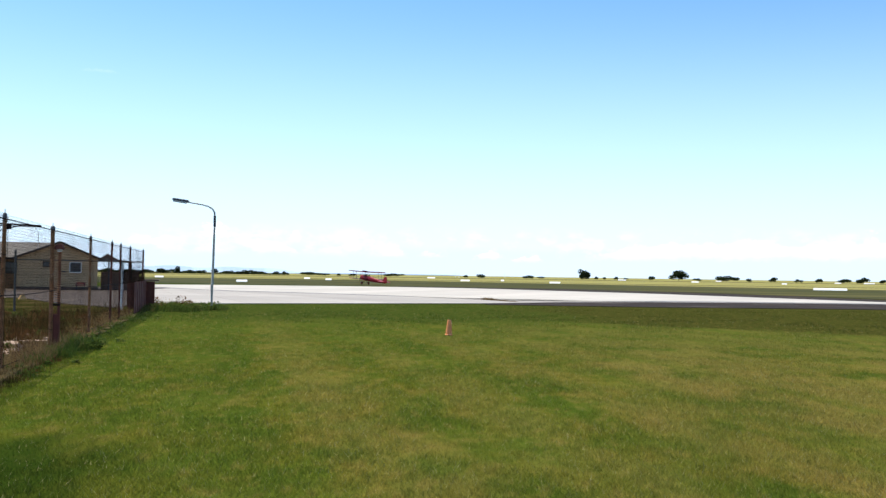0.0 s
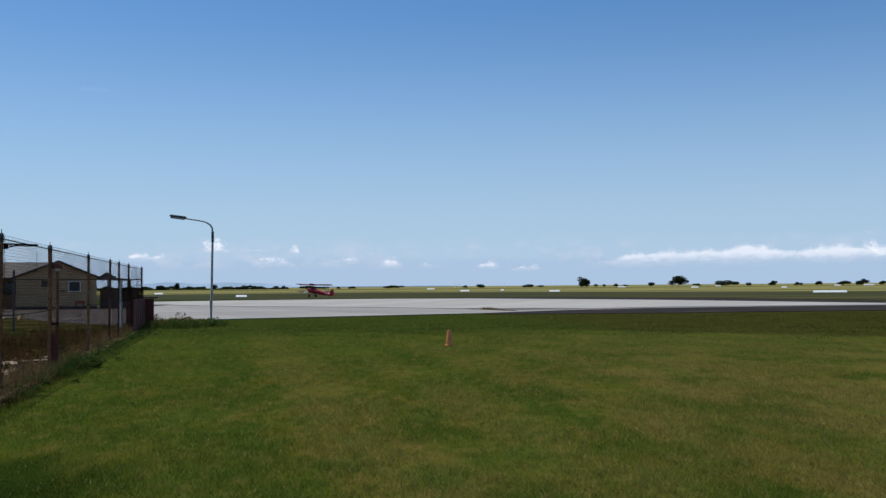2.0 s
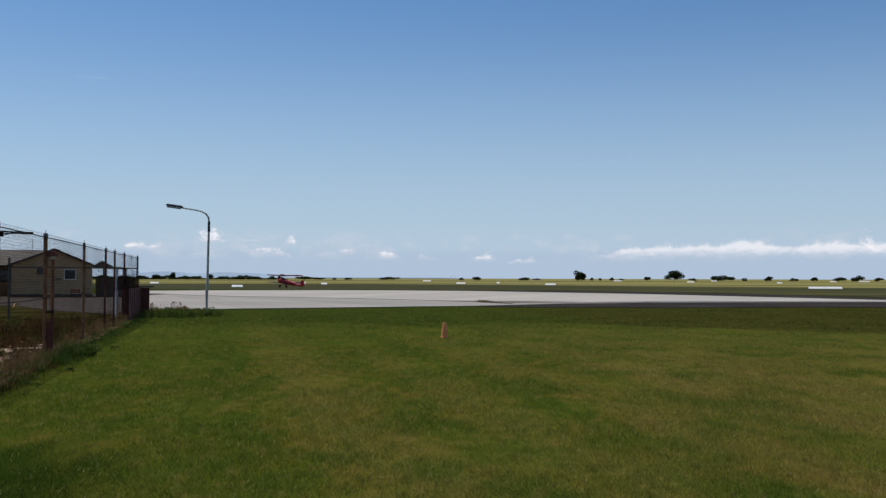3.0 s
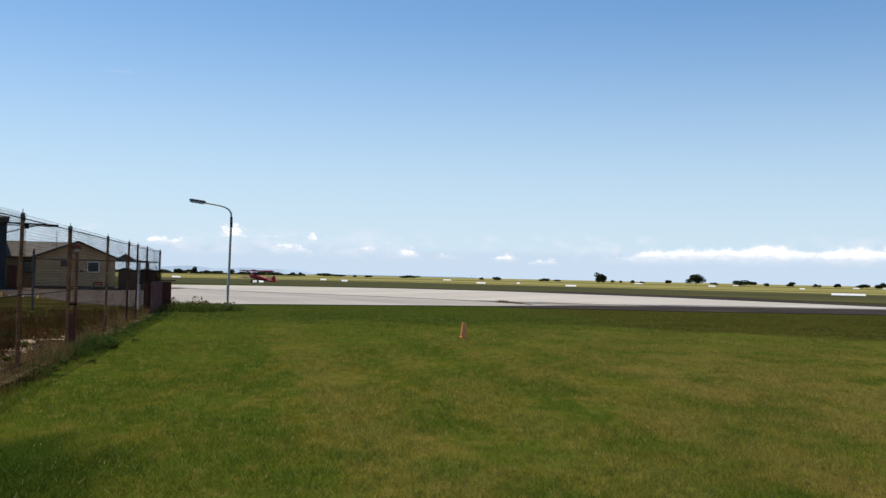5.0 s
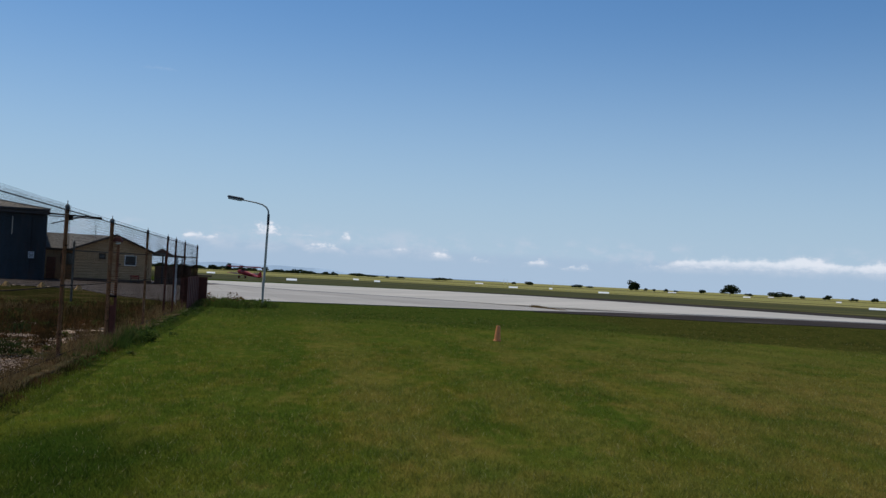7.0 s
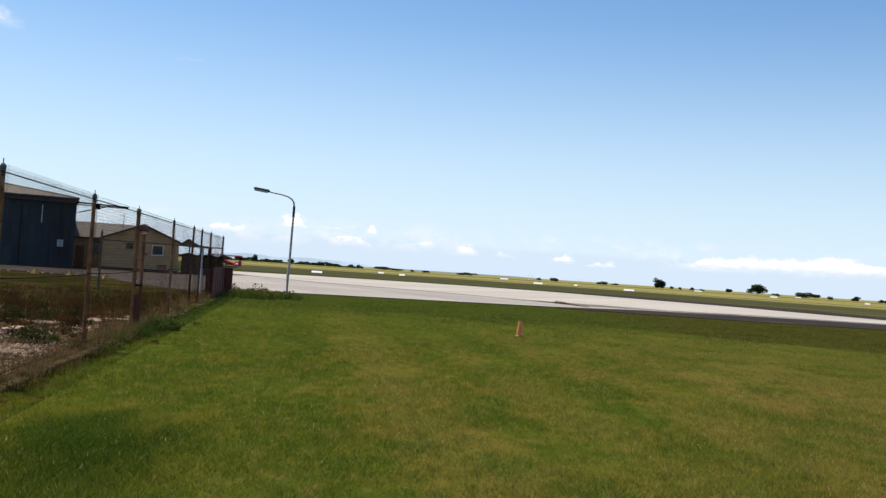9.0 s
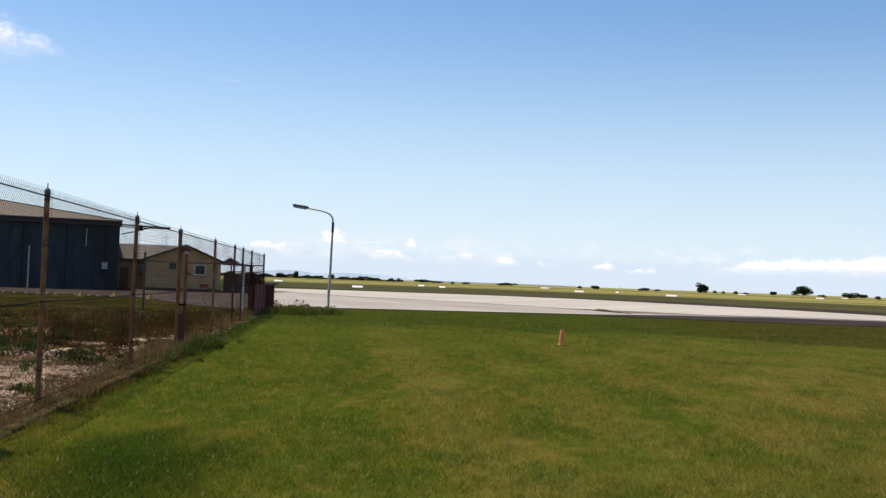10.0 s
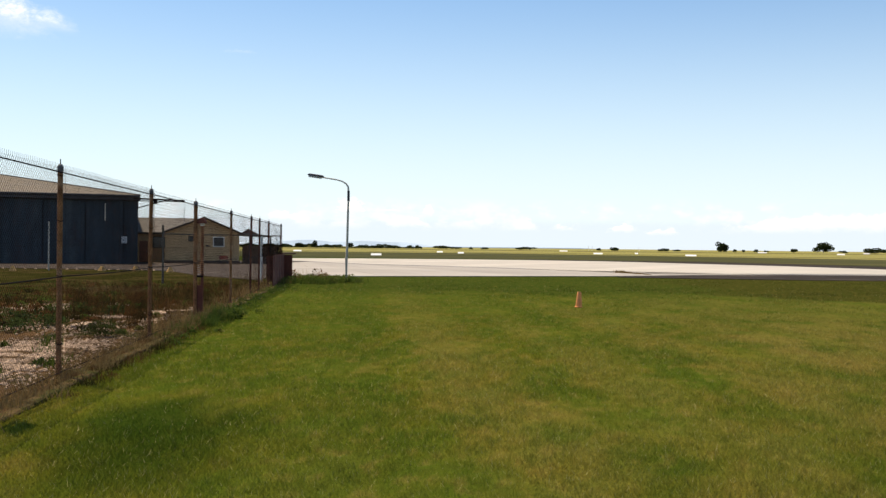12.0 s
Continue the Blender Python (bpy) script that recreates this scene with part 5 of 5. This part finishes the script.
    door = part("door", bm_box((1.75, -0.05, -0.1), (2.55, -0.005, 2.02), 0.01), RED_BROWN, wing, "faded red-brown boarded door")
    part("handle", bm_box((2.42, -0.09, 0.95), (2.48, -0.052, 1.07), 0.006), STEEL, door)
    win = part("window", bm_box((2.95, -0.06, 1.35), (4.30, -0.005, 2.45), 0.01), BARGE, wing, "dark window in a brown frame")
    part("pane", bm_box((3.03, -0.075, 1.43), (3.60, -0.062, 2.37)), GLASS, win)
    part("pane", bm_box((3.66, -0.075, 1.43), (4.22, -0.062, 2.37)), GLASS, win)
    # open lean-to beside the hut
    car = thing("lean_to", pose(-31.2, 90.5, 0, 0, 0, 20), "open lean-to shelter with a flat roof", "shelter")
    bm = bmesh.new()
    loft(bm, [[(-0.1, y, 2.62), (2.9, y, 2.52), (2.9, y, 2.64), (-0.1, y, 2.90)] for y in (-0.5, 5.5)])
    part("roof", bm, ROOFING, car)
    for x, y in ((0.75, 0), (1.1, 4.8), (2.7, 0), (2.7, 4.8)):
        bm = bmesh.new()
        box(bm, (x - 0.06, y - 0.06, -0.3), (x + 0.06, y + 0.06, 2.62), 0.01)
        part("post", bm, DARK_TRIM, car)
    bm = bmesh.new()
    box(bm, (0.1, 1.0, -0.3), (3.45, 1.12, 1.62), 0.02)
    screen = part("board_fence", bm, BROWN, car, "dark brown boarded fence")
    for k in range(16):
        part("board", bm_box((0.12 + k * 0.208, 0.965, -0.25), (0.31 + k * 0.208, 0.995, 1.64 + 0.03 * (k % 3)), 0.004), BROWN, screen)
    bm = bmesh.new()
    loft(bm, [[(0.0, y, 2.9), (1.7, y, 2.78), (0.7, y, 3.35)] for y in (3.0, 6.0)])
    part("gable_end", bm, BROWN, car, "brown gable end")
    bench = thing("red_bench", pose(-31.9, 87.6, 0, 0, 0, 20), "red painted bench before the hut", "bench")
    bm = bmesh.new()
    box(bm, (-0.4, -0.2, 0.42), (0.4, 0.2, 0.50), 0.01)
    part("seat", bm, RED_PAINT, bench)
    bm = bmesh.new()
    box(bm, (-0.4, 0.18, 0.56), (0.4, 0.23, 0.70), 0.01)
    part("backrest", bm, RED_PAINT, bench)
    for x in (-0.32, 0.32):
        bm = bmesh.new()
        box(bm, (x - 0.04, -0.18, -0.05), (x + 0.04, 0.18, 0.42), 0.01)
        box(bm, (x - 0.03, 0.14, 0.42), (x + 0.03, 0.18, 0.70), 0.01)
        part("leg", bm, DARK_TRIM, bench)
    for x, y in ((-29.3, 58.8), (-27.6, 59.9), (-24.7, 58.5), (-33.9, 56.5)):
        mk = thing("yellow_marker", pose(x, y, 0.0, 0, 0, random.uniform(0, 90)), "small yellow pyramid marker at the yard edge", "marker", "yard markers")
        bm = bmesh.new()
        loft(bm, [[(-a, -a, z), (a, -a, z), (a, a, z), (-a, a, z)] for a, z in ((0.21, -0.05), (0.19, 0.05), (0.08, 0.28), (0.055, 0.33))])
        part("pyramid", bm, YELLOW, mk)
    rng = np.random.default_rng(3)
    for k in range(22):
        x = -44.0 + k * 0.8 + rng.uniform(-0.25, 0.25)
        bm = bmesh.new()
        bmesh.ops.create_icosphere(bm, subdivisions=1, radius=0.09)
        for v in bm.verts:
            v.co = Vector((v.co.x * 1.3, v.co.y, v.co.z * 0.7)) * rng.uniform(0.75, 1.25)
        ob = part("edge_stone", bm, SHELL, None, "", True, pose(x, 61.3 + 0.02 * (x + 37) + rng.uniform(-0.2, 0.2), 0.03, 0, 0, rng.uniform(0, 360)))
        tagged(ob, "whitewashed stone along the yard edge", "stone", "edge stones")
    pole = thing("yard_pole", pose(-32.75, 58.6, 0), "thin pale pole standing in the yard", "pole")
    bm = bmesh.new()
    tube(bm, [(0, 0, -0.2), (0, 0, 3.1)], 0.045, 8)
    part("pipe", bm, PIPE_GREY, pole, "", True)


# ---- field markers and trees ----
def build_markers():
    # white runway-edge markers: x, y, length
    for x, y, ln in ((-90.7, 318, 2.6), (-42.2, 208.9, 2.2), (-46.8, 343, 2.0), (-34.6, 301, 1.8), (-7.0, 590, 4.6), (7.7, 345, 3.1), (22.8, 381, 1.2), (33.4, 297, 3.1),
                     (126, 700, 5.6), (131, 517, 3.6), (205, 740, 4.0), (151, 440, 2.1), (79.8, 205, 6.5), (262, 660, 4.0), (300, 700, 7.0)):
        mk = thing("field_marker", pose(x, y, -0.2, 0, 0, math.degrees(math.atan2(-x, y)) * 0.8), "white gable-shaped airfield edge marker on the grass", "field marker", "runway edge markers")
        h = 0.30 + 0.0006 * y
        n = 2 if ln > 6 else 1
        for k in range(n):
            bm = bmesh.new()
            x0, x1 = -ln / 2 + k * ln / n, -ln / 2 + (k + 1) * ln / n - 0.06 * (n - 1)
            loft(bm, [[(u, -1.15, -0.1), (u, 1.15, -0.1), (u, 1.10, 0.06), (u, 0.10, h), (u, -0.10, h), (u, -1.10, 0.06)] for u in (x0, x1)])
            part("board", bm, WHITE, mk)


def build_tree(az, w, h, dist, seed, kind="tree", low=False):
    """A tapered trunk, limbs, and a crown of leaf clumps."""
    rng = np.random.default_rng(seed)
    a = radians(az)
    W, H = 2 * dist * math.tan(radians(w / 2)), dist * math.tan(radians(h))
    t = thing(kind, pose(math.sin(a) * dist, math.cos(a) * dist, -0.2), "dark wind-shaped tree on the far edge of the field" if not low else "low dark bush on the far edge of the field",
              "tree" if not low else "bush", "far trees")
    bm = bmesh.new()
    tr = max(0.12, H * 0.035)
    tube(bm, [(0, 0, -0.3), (0.02 * W, 0, H * 0.3), (0.04 * W, 0, H * 0.6)], [tr * 1.3, tr, tr * 0.5], 7)
    for k in range(5):
        b = rng.uniform(0, 6.28)
        tube(bm, [(0.02 * W, 0, H * rng.uniform(0.2, 0.4)), (math.cos(b) * W * 0.3, math.sin(b) * W * 0.2, H * rng.uniform(0.5, 0.75))], [tr * 0.6, tr * 0.2], 5)
    part("trunk", bm, BARK, t)
    # crown: lumps, each filled with leaf clumps
    m = 12 if not low else 9
    cx = rng.uniform(-0.5, 0.5, m)
    cz = rng.uniform(0.28, 1.0, m) * (1 - 0.9 * np.abs(cx) ** 1.4) if not low else rng.uniform(0.25, 0.8, m) * (1 - 0.9 * np.abs(cx) ** 2)
    lumps = np.stack([cx * W * 0.66, rng.uniform(-0.3, 0.3, m) * W, cz * H * 0.82], 1)
    n = 1500
    which = rng.integers(0, m, n)
    d = rng.normal(0, 1, (n, 3))
    d /= np.linalg.norm(d, axis=1)[:, None]
    rad = rng.uniform(0.5, 1.0, n)[:, None] * np.array([W * 0.21, W * 0.2, H * 0.24])
    c = lumps[which] + d * rad
    c[:, 2] = np.clip(c[:, 2], H * 0.03, H)
    s = 0.048 * math.sqrt(W * H) * rng.uniform(0.6, 1.5, n)
    e1 = rng.normal(0, 1, (n, 3))
    e1 /= np.linalg.norm(e1, axis=1)[:, None]
    e2 = np.cross(e1, rng.normal(0, 1, (n, 3)))
    e2 /= np.linalg.norm(e2, axis=1)[:, None]
    s = s[:, None]
    v = np.stack([c - e1 * s, c - e2 * s * 0.6, c + e1 * s, c + e2 * s * 0.6], 1)
    ob = new("crown", raw_mesh("crown", v.reshape(-1, 3), np.arange(4 * n).reshape(-1, 4), LEAF))
    ob.parent = t


# bearing, width and height in degrees, and whether it is a low bush
EAST = [(7.99, 0.85, 0.62, 0), (13.33, 1.25, 0.52, 0), (15.88, 1.35, 0.30, 1), (22.91, 0.65, 0.33, 0), (21.99, 0.9, 0.2, 1), (11.81, 0.6, 0.24, 1),
         (18.41, 0.55, 0.24, 1), (19.66, 0.45, 0.17, 1), (20.72, 0.5, 0.22, 1), (9.86, 0.3, 0.16, 1), (9.2, 0.25, 0.12, 1), (8.75, 0.25, 0.14, 1),
         (10.4, 0.3, 0.1, 1), (14.3, 0.5, 0.12, 1), (17.08, 0.3, 0.17, 1), (2.15, 0.6, 0.2, 1), (1.3, 0.3, 0.12, 1), (4.9, 0.7, 0.17, 1),
         (5.6, 0.5, 0.1, 1), (-2.80, 1.3, 0.14, 1), (23.9, 0.6, 0.18, 1), (25.0, 0.8, 0.25, 1)]
WEST = [(-14.92, 0.36, 0.40, 0), (-15.83, 0.6, 0.27, 1), (-12.92, 0.4, 0.26, 0), (-13.6, 0.7, 0.2, 1), (-14.3, 0.6, 0.2, 1), (-16.6, 0.9, 0.2, 1),
         (-17.6, 1.0, 0.24, 1), (-18.6, 1.0, 0.2, 1), (-11.37, 0.9, 0.24, 1), (-10.6, 0.6, 0.2, 1), (-12.1, 0.7, 0.18, 1), (-9.5, 0.35, 0.18, 1),
         (-9.05, 0.3, 0.2, 1), (-7.7, 1.4, 0.17, 1), (-6.9, 0.8, 0.12, 1), (-6.0, 0.3, 0.1, 1), (-5.2, 0.5, 0.1, 1)]


def build_trees():
    for k, (az, w, h, low) in enumerate(EAST + WEST):
        build_tree(az, w, h + 0.05, 950.0 + 13 * (k % 7), 100 + k, "tree" if not low else "bush", bool(low))


def build_far_poles():
    for az, d, h in ((0.73, 900.0, 4.6), (0.93, 905.0, 4.2), (3.55, 910.0, 3.8)):
        p = thing("white_pole", pose(math.sin(radians(az)) * d, math.cos(radians(az)) * d, -0.2), "thin white pole standing on the far shore", "pole", "far poles")
        bm = bmesh.new()
        tube(bm, [(0, 0, -0.3), (0, 0, h * 0.6), (0, 0, h)], [0.20, 0.16, 0.10], 8)
        part("mast", bm, WHITE, p, "", True)


def build_hedge():
    # the continuous low scrub behind the field
    rng = np.random.default_rng(21)
    n = 9000
    az = np.radians(rng.uniform(-20.5, -8.8, n))
    d = 985 + rng.uniform(-12, 12, n)
    top = 2.0 + 0.9 * np.sin(az * 90) + 0.7 * np.sin(az * 231 + 1) + 0.5 * np.sin(az * 517)
    z = rng.random(n) ** 0.7 * np.maximum(top, 0.8)
    c = np.stack([np.sin(az) * d, np.cos(az) * d, z - 0.2], 1)
    e1 = rng.normal(0, 1, (n, 3))
    e1 /= np.linalg.norm(e1, axis=1)[:, None]
    e2 = np.cross(e1, rng.normal(0, 1, (n, 3)))
    e2 /= np.linalg.norm(e2, axis=1)[:, None]
    s = rng.uniform(0.4, 0.9, n)[:, None]
    v = np.stack([c - e1 * s, c - e2 * s * 0.6, c + e1 * s, c + e2 * s * 0.6], 1)
    tagged(new("far_hedge", raw_mesh("far_hedge", v.reshape(-1, 3), np.arange(4 * n).reshape(-1, 4), LEAF)), "dark far hedge along the field edge", "hedge", kind="stuff")


# ---- the biplane ----
NOSE_UP = Matrix.Rotation(radians(-8.5), 4, "Y")


def build_plane():
    """Nose along +x, wheels on z = 0 below the origin."""
    plane = thing("biplane", pose(-14.7, 188.0, -0.2), "red vintage biplane taxiing with its tail down", "aircraft")
    hub = Vector((0, 0, 0.28))
    tilt = Matrix.Translation(hub) @ NOSE_UP @ Matrix.Translation(-hub)

    def add(name, bm, mat, parent=plane, label="", smooth=False):
        bmesh.ops.transform(bm, matrix=tilt, verts=bm.verts)
        return part(name, bm, mat, parent, label, smooth)

    def ring(x, zc, w, h, k=12, sq=0.75):
        out = []
        for j in range(k):
            a = 2 * math.pi * (j + 0.5) / k
            c, s = math.cos(a), math.sin(a)
            out.append((x, math.copysign(abs(c) ** sq, c) * w / 2, zc + math.copysign(abs(s) ** sq, s) * h / 2))
        return out
    bm = bmesh.new()
    loft(bm, [ring(0.95, 1.28, 0.60, 0.86), ring(0.2, 1.27, 0.72, 0.98), ring(-1.2, 1.26, 0.72, 0.96), ring(-2.2, 1.25, 0.62, 0.84), ring(-4.2, 1.24, 0.34, 0.52), ring(-5.6, 1.24, 0.10, 0.26)])
    body = add("fuselage", bm, DOPE, smooth=True)
    bm = bmesh.new()
    loft(bm, [ring(1.55, 1.20, 0.22, 0.34), ring(1.48, 1.21, 0.40, 0.58), ring(1.2, 1.26, 0.54, 0.76), ring(0.93, 1.28, 0.61, 0.87)])
    add("cowling", bm, DOPE, smooth=True)
    for x in (-0.15, -1.05):
        # a black disc stands in for the shade inside each open cockpit
        bm = bmesh.new()
        tube(bm, [(x, 0, 1.70), (x, 0, 1.765)], [0.25, 0.24], 14)
        add("cockpit_rim", bm, RUBBER, body, "black disc for the shade in an open cockpit")
        bm = bmesh.new()
        loft(bm, [[(x + 0.30, -0.22, 1.72), (x + 0.31, -0.22, 1.72), (x + 0.31, 0.22, 1.72), (x + 0.30, 0.22, 1.72)], [(x + 0.20, -0.15, 1.95), (x + 0.21, -0.15, 1.95), (x + 0.21, 0.15, 1.95), (x + 0.20, 0.15, 1.95)]])
        add("windscreen", bm, GLASS, body)

    def wing(z, lead, chord, half, sweep, rise, mat, name):
        bm = bmesh.new()
        rings = []
        for y, c in ((-half, 0.35), (-half + 0.18, 0.8), (-half + 0.55, 1.0), (-0.35, 1.0), (0.35, 1.0), (half - 0.55, 1.0), (half - 0.18, 0.8), (half, 0.35)):
            t = max(0.0, abs(y) - 0.35) / half
            x0 = lead - sweep * t - (1 - c) * chord * 0.3
            zz = z + rise * t
            ch = chord * c
            rings.append([(x0 - ch * u, y, zz + hgt * c) for u, hgt in ((0, 0.0), (0.1, 0.075), (0.35, 0.10), (0.7, 0.06), (1.0, 0.0), (0.7, -0.01), (0.3, -0.03), (0.05, -0.03))])
        loft(bm, rings)
        return add(name, bm, mat, plane, "", True)
    wing(2.33, 1.02, 1.34, 4.47, 0.85, 0.19, DOPE_DARK, "upper_wing")
    wing(0.93, 0.42, 1.34, 4.40, 0.62, 0.30, DOPE, "lower_wing")
    bm = bmesh.new()
    loft(bm, [[(x, y, 2.33 + z) for y, z in ((-0.4, 0.0), (-0.36, 0.22), (0.36, 0.22), (0.4, 0.0))] for x in (0.85, 0.1)])
    add("fuel_tank", bm, DOPE_DARK)
    for y in (-3.1, 3.1):
        t = (abs(y) - 0.35) / 4.45
        for f in (0.18, 0.82):
            bm = bmesh.new()
            tube(bm, [(0.42 - 0.62 * t - 1.34 * f, y, 0.97 + 0.30 * t), (1.02 - 0.85 * t - 1.34 * f, y, 2.33 + 0.19 * t)], 0.038, 6)
            add("strut", bm, WOOD)
    for y in (-0.3, 0.3):
        for x0, x1 in ((0.5, 0.78), (0.3, -0.05)):
            bm = bmesh.new()
            tube(bm, [(x0, y, 1.62), (x1, y * 1.2, 2.33)], 0.026, 6)
            add("cabane_strut", bm, WOOD)
    bm = bmesh.new()
    for y in (-1, 1):
        tube(bm, [(0.55, y * 0.36, 0.97), (-0.4, y * 3.05, 2.40)], 0.006, 4)
        tube(bm, [(0.45, y * 0.36, 2.33), (-0.5, y * 3.05, 1.1)], 0.006, 4)
    add("rigging", bm, STEEL)
    # tail
    bm = bmesh.new()
    outline = [(-4.75, 1.36), (-4.95, 1.85), (-5.25, 2.30), (-5.62, 2.40), (-5.95, 2.10), (-6.02, 1.5), (-5.85, 1.16), (-5.4, 1.10)]
    loft(bm, [[(x, y, z) for x, z in outline] for y in (-0.03, 0.03)])
    add("fin_and_rudder", bm, DOPE)
    bm = bmesh.new()
    half = [(-4.55, 0.1), (-4.72, 0.9), (-5.0, 1.35), (-5.45, 1.42), (-5.75, 1.05), (-5.62, 0.1)]
    loft(bm, [[(x, y, z) for x, y in half + [(x, -y) for x, y in half[::-1]]] for z in (1.36, 1.41)])
    add("tailplane", bm, DOPE)
    bm = bmesh.new()
    tube(bm, [(-5.15, 0, 1.10), (-5.5, 0, 0.86)], [0.035, 0.03], 6)
    add("tail_skid", bm, STEEL)
    # undercarriage
    for y in (-0.78, 0.78):
        for x in (0.35, -0.55):
            bm = bmesh.new()
            tube(bm, [(0.0, y * 0.92, 0.28), (x, y * 0.40, 0.90)], 0.032, 6)
            add("undercarriage_leg", bm, DOPE_DARK)
    bm = bmesh.new()
    tube(bm, [(0, -0.80, 0.28), (0, 0.80, 0.28)], 0.025, 6)
    add("axle", bm, STEEL)
    wheels = []
    for y in (-0.85, 0.85):
        bm = bmesh.new()
        ringpts = []
        for k in range(20):
            a = 2 * math.pi * k / 20
            ringpts.append((math.cos(a), math.sin(a)))
        prof = ((0.17, -0.07), (0.24, -0.085), (0.28, -0.04), (0.28, 0.04), (0.24, 0.085), (0.17, 0.07))
        rr = [[bm.verts.new((c * r, w, s * r)) for c, s in ringpts] for r, w in prof]
        for a, b in zip(rr, rr[1:] + rr[:1]):
            for k in range(20):
                bm.faces.new((a[k], a[(k + 1) % 20], b[(k + 1) % 20], b[k]))
        wheel = part("wheel", bm, RUBBER, plane, "black tyre", True, pose(0, y, 0.28))
        bm = bmesh.new()
        tube(bm, [(0, -0.075, 0), (0, -0.03, 0), (0, 0.03, 0), (0, 0.075, 0)], [0.05, 0.175, 0.175, 0.05], 16)
        part("hub", bm, DOPE, wheel, "red wheel disc")
        wheels.append((wheel, y))
    bm = bmesh.new()
    for s in (-1, 1):
        loft(bm, [[(0.03, -0.05 * s, 0.0), (-0.03, -0.05 * s, 0), (-0.03, 0.05 * s, 0), (0.03, 0.05 * s, 0)],
                  [(0.03, -0.07 * s, 0.5 * s), (0.01, -0.07 * s, 0.5 * s), (-0.02, 0.07 * s, 0.5 * s), (0.0, 0.07 * s, 0.5 * s)],
                  [(0.01, -0.03 * s, 0.95 * s), (0.0, -0.03 * s, 0.95 * s), (-0.01, 0.03 * s, 0.95 * s), (0.0, 0.03 * s, 0.95 * s)]])
    tube(bm, [(-0.05, 0, 0), (0.10, 0, 0)], [0.09, 0.03], 10)
    prop = part("propeller", bm, WOOD, plane, "two-bladed wooden propeller")
    return plane, wheels, prop, tilt


build_ground()
build_airfield()
build_backdrop()
build_lamp()
build_cone()
build_hangar()
build_hut()
build_markers()
build_trees()
build_hedge()
build_far_poles()
PLANE, WHEELS, PROP, TILT = build_plane()
build_fence()
build_yard()
build_grass()


# ---- what moves ----
def motions():
    course = 24.0                                   # travel, degrees away from the picture plane
    # seconds and bearing of the biplane
    bearing = ((0, -4.47), (0.5, -5.19), (1, -5.98), (1.5, -6.75), (2, -7.45), (2.5, -8.20), (3, -8.88), (3.2, -9.16), (5.5, -12.28), (6.7, -13.82), (8.3, -15.80), (8.5, -16.05), (9.5, -17.3), (12, -20.4))
    hx, hy = -math.cos(radians(course)), math.sin(radians(course))
    way = []
    for t, b in bearing:
        k = math.tan(radians(b))
        way.append((t, (k * 188.0 + 14.7) / (hx - k * hy)))
    rows = []
    for t, s in way:
        rows.append((t, pose(-14.7 + hx * s, 188.0 + hy * s, -0.2, max(0.0, 2.0 - 0.5 * t), 0, 180 - float(np.interp(t, (0, 5.5, 12), (45.0, 37.0, 36.0))))))
    walk(PLANE, rows)
    ts, ss = [w[0] for w in way], [w[1] for w in way]
    for wheel, y in WHEELS:
        walk(wheel, [(f / 30, pose(0, y, 0.28) @ Matrix.Rotation(float(np.interp(f / 30, ts, ss)) / 0.28, 4, "Y")) for f in range(0, 361)])
    hub = TILT @ Vector((1.60, 0, 1.20))
    spin = Matrix.Translation(hub) @ NOSE_UP
    walk(PROP, [(f / 30, spin @ Matrix.Rotation(radians(80.0 * f), 4, "X")) for f in range(0, 361)])


motions()
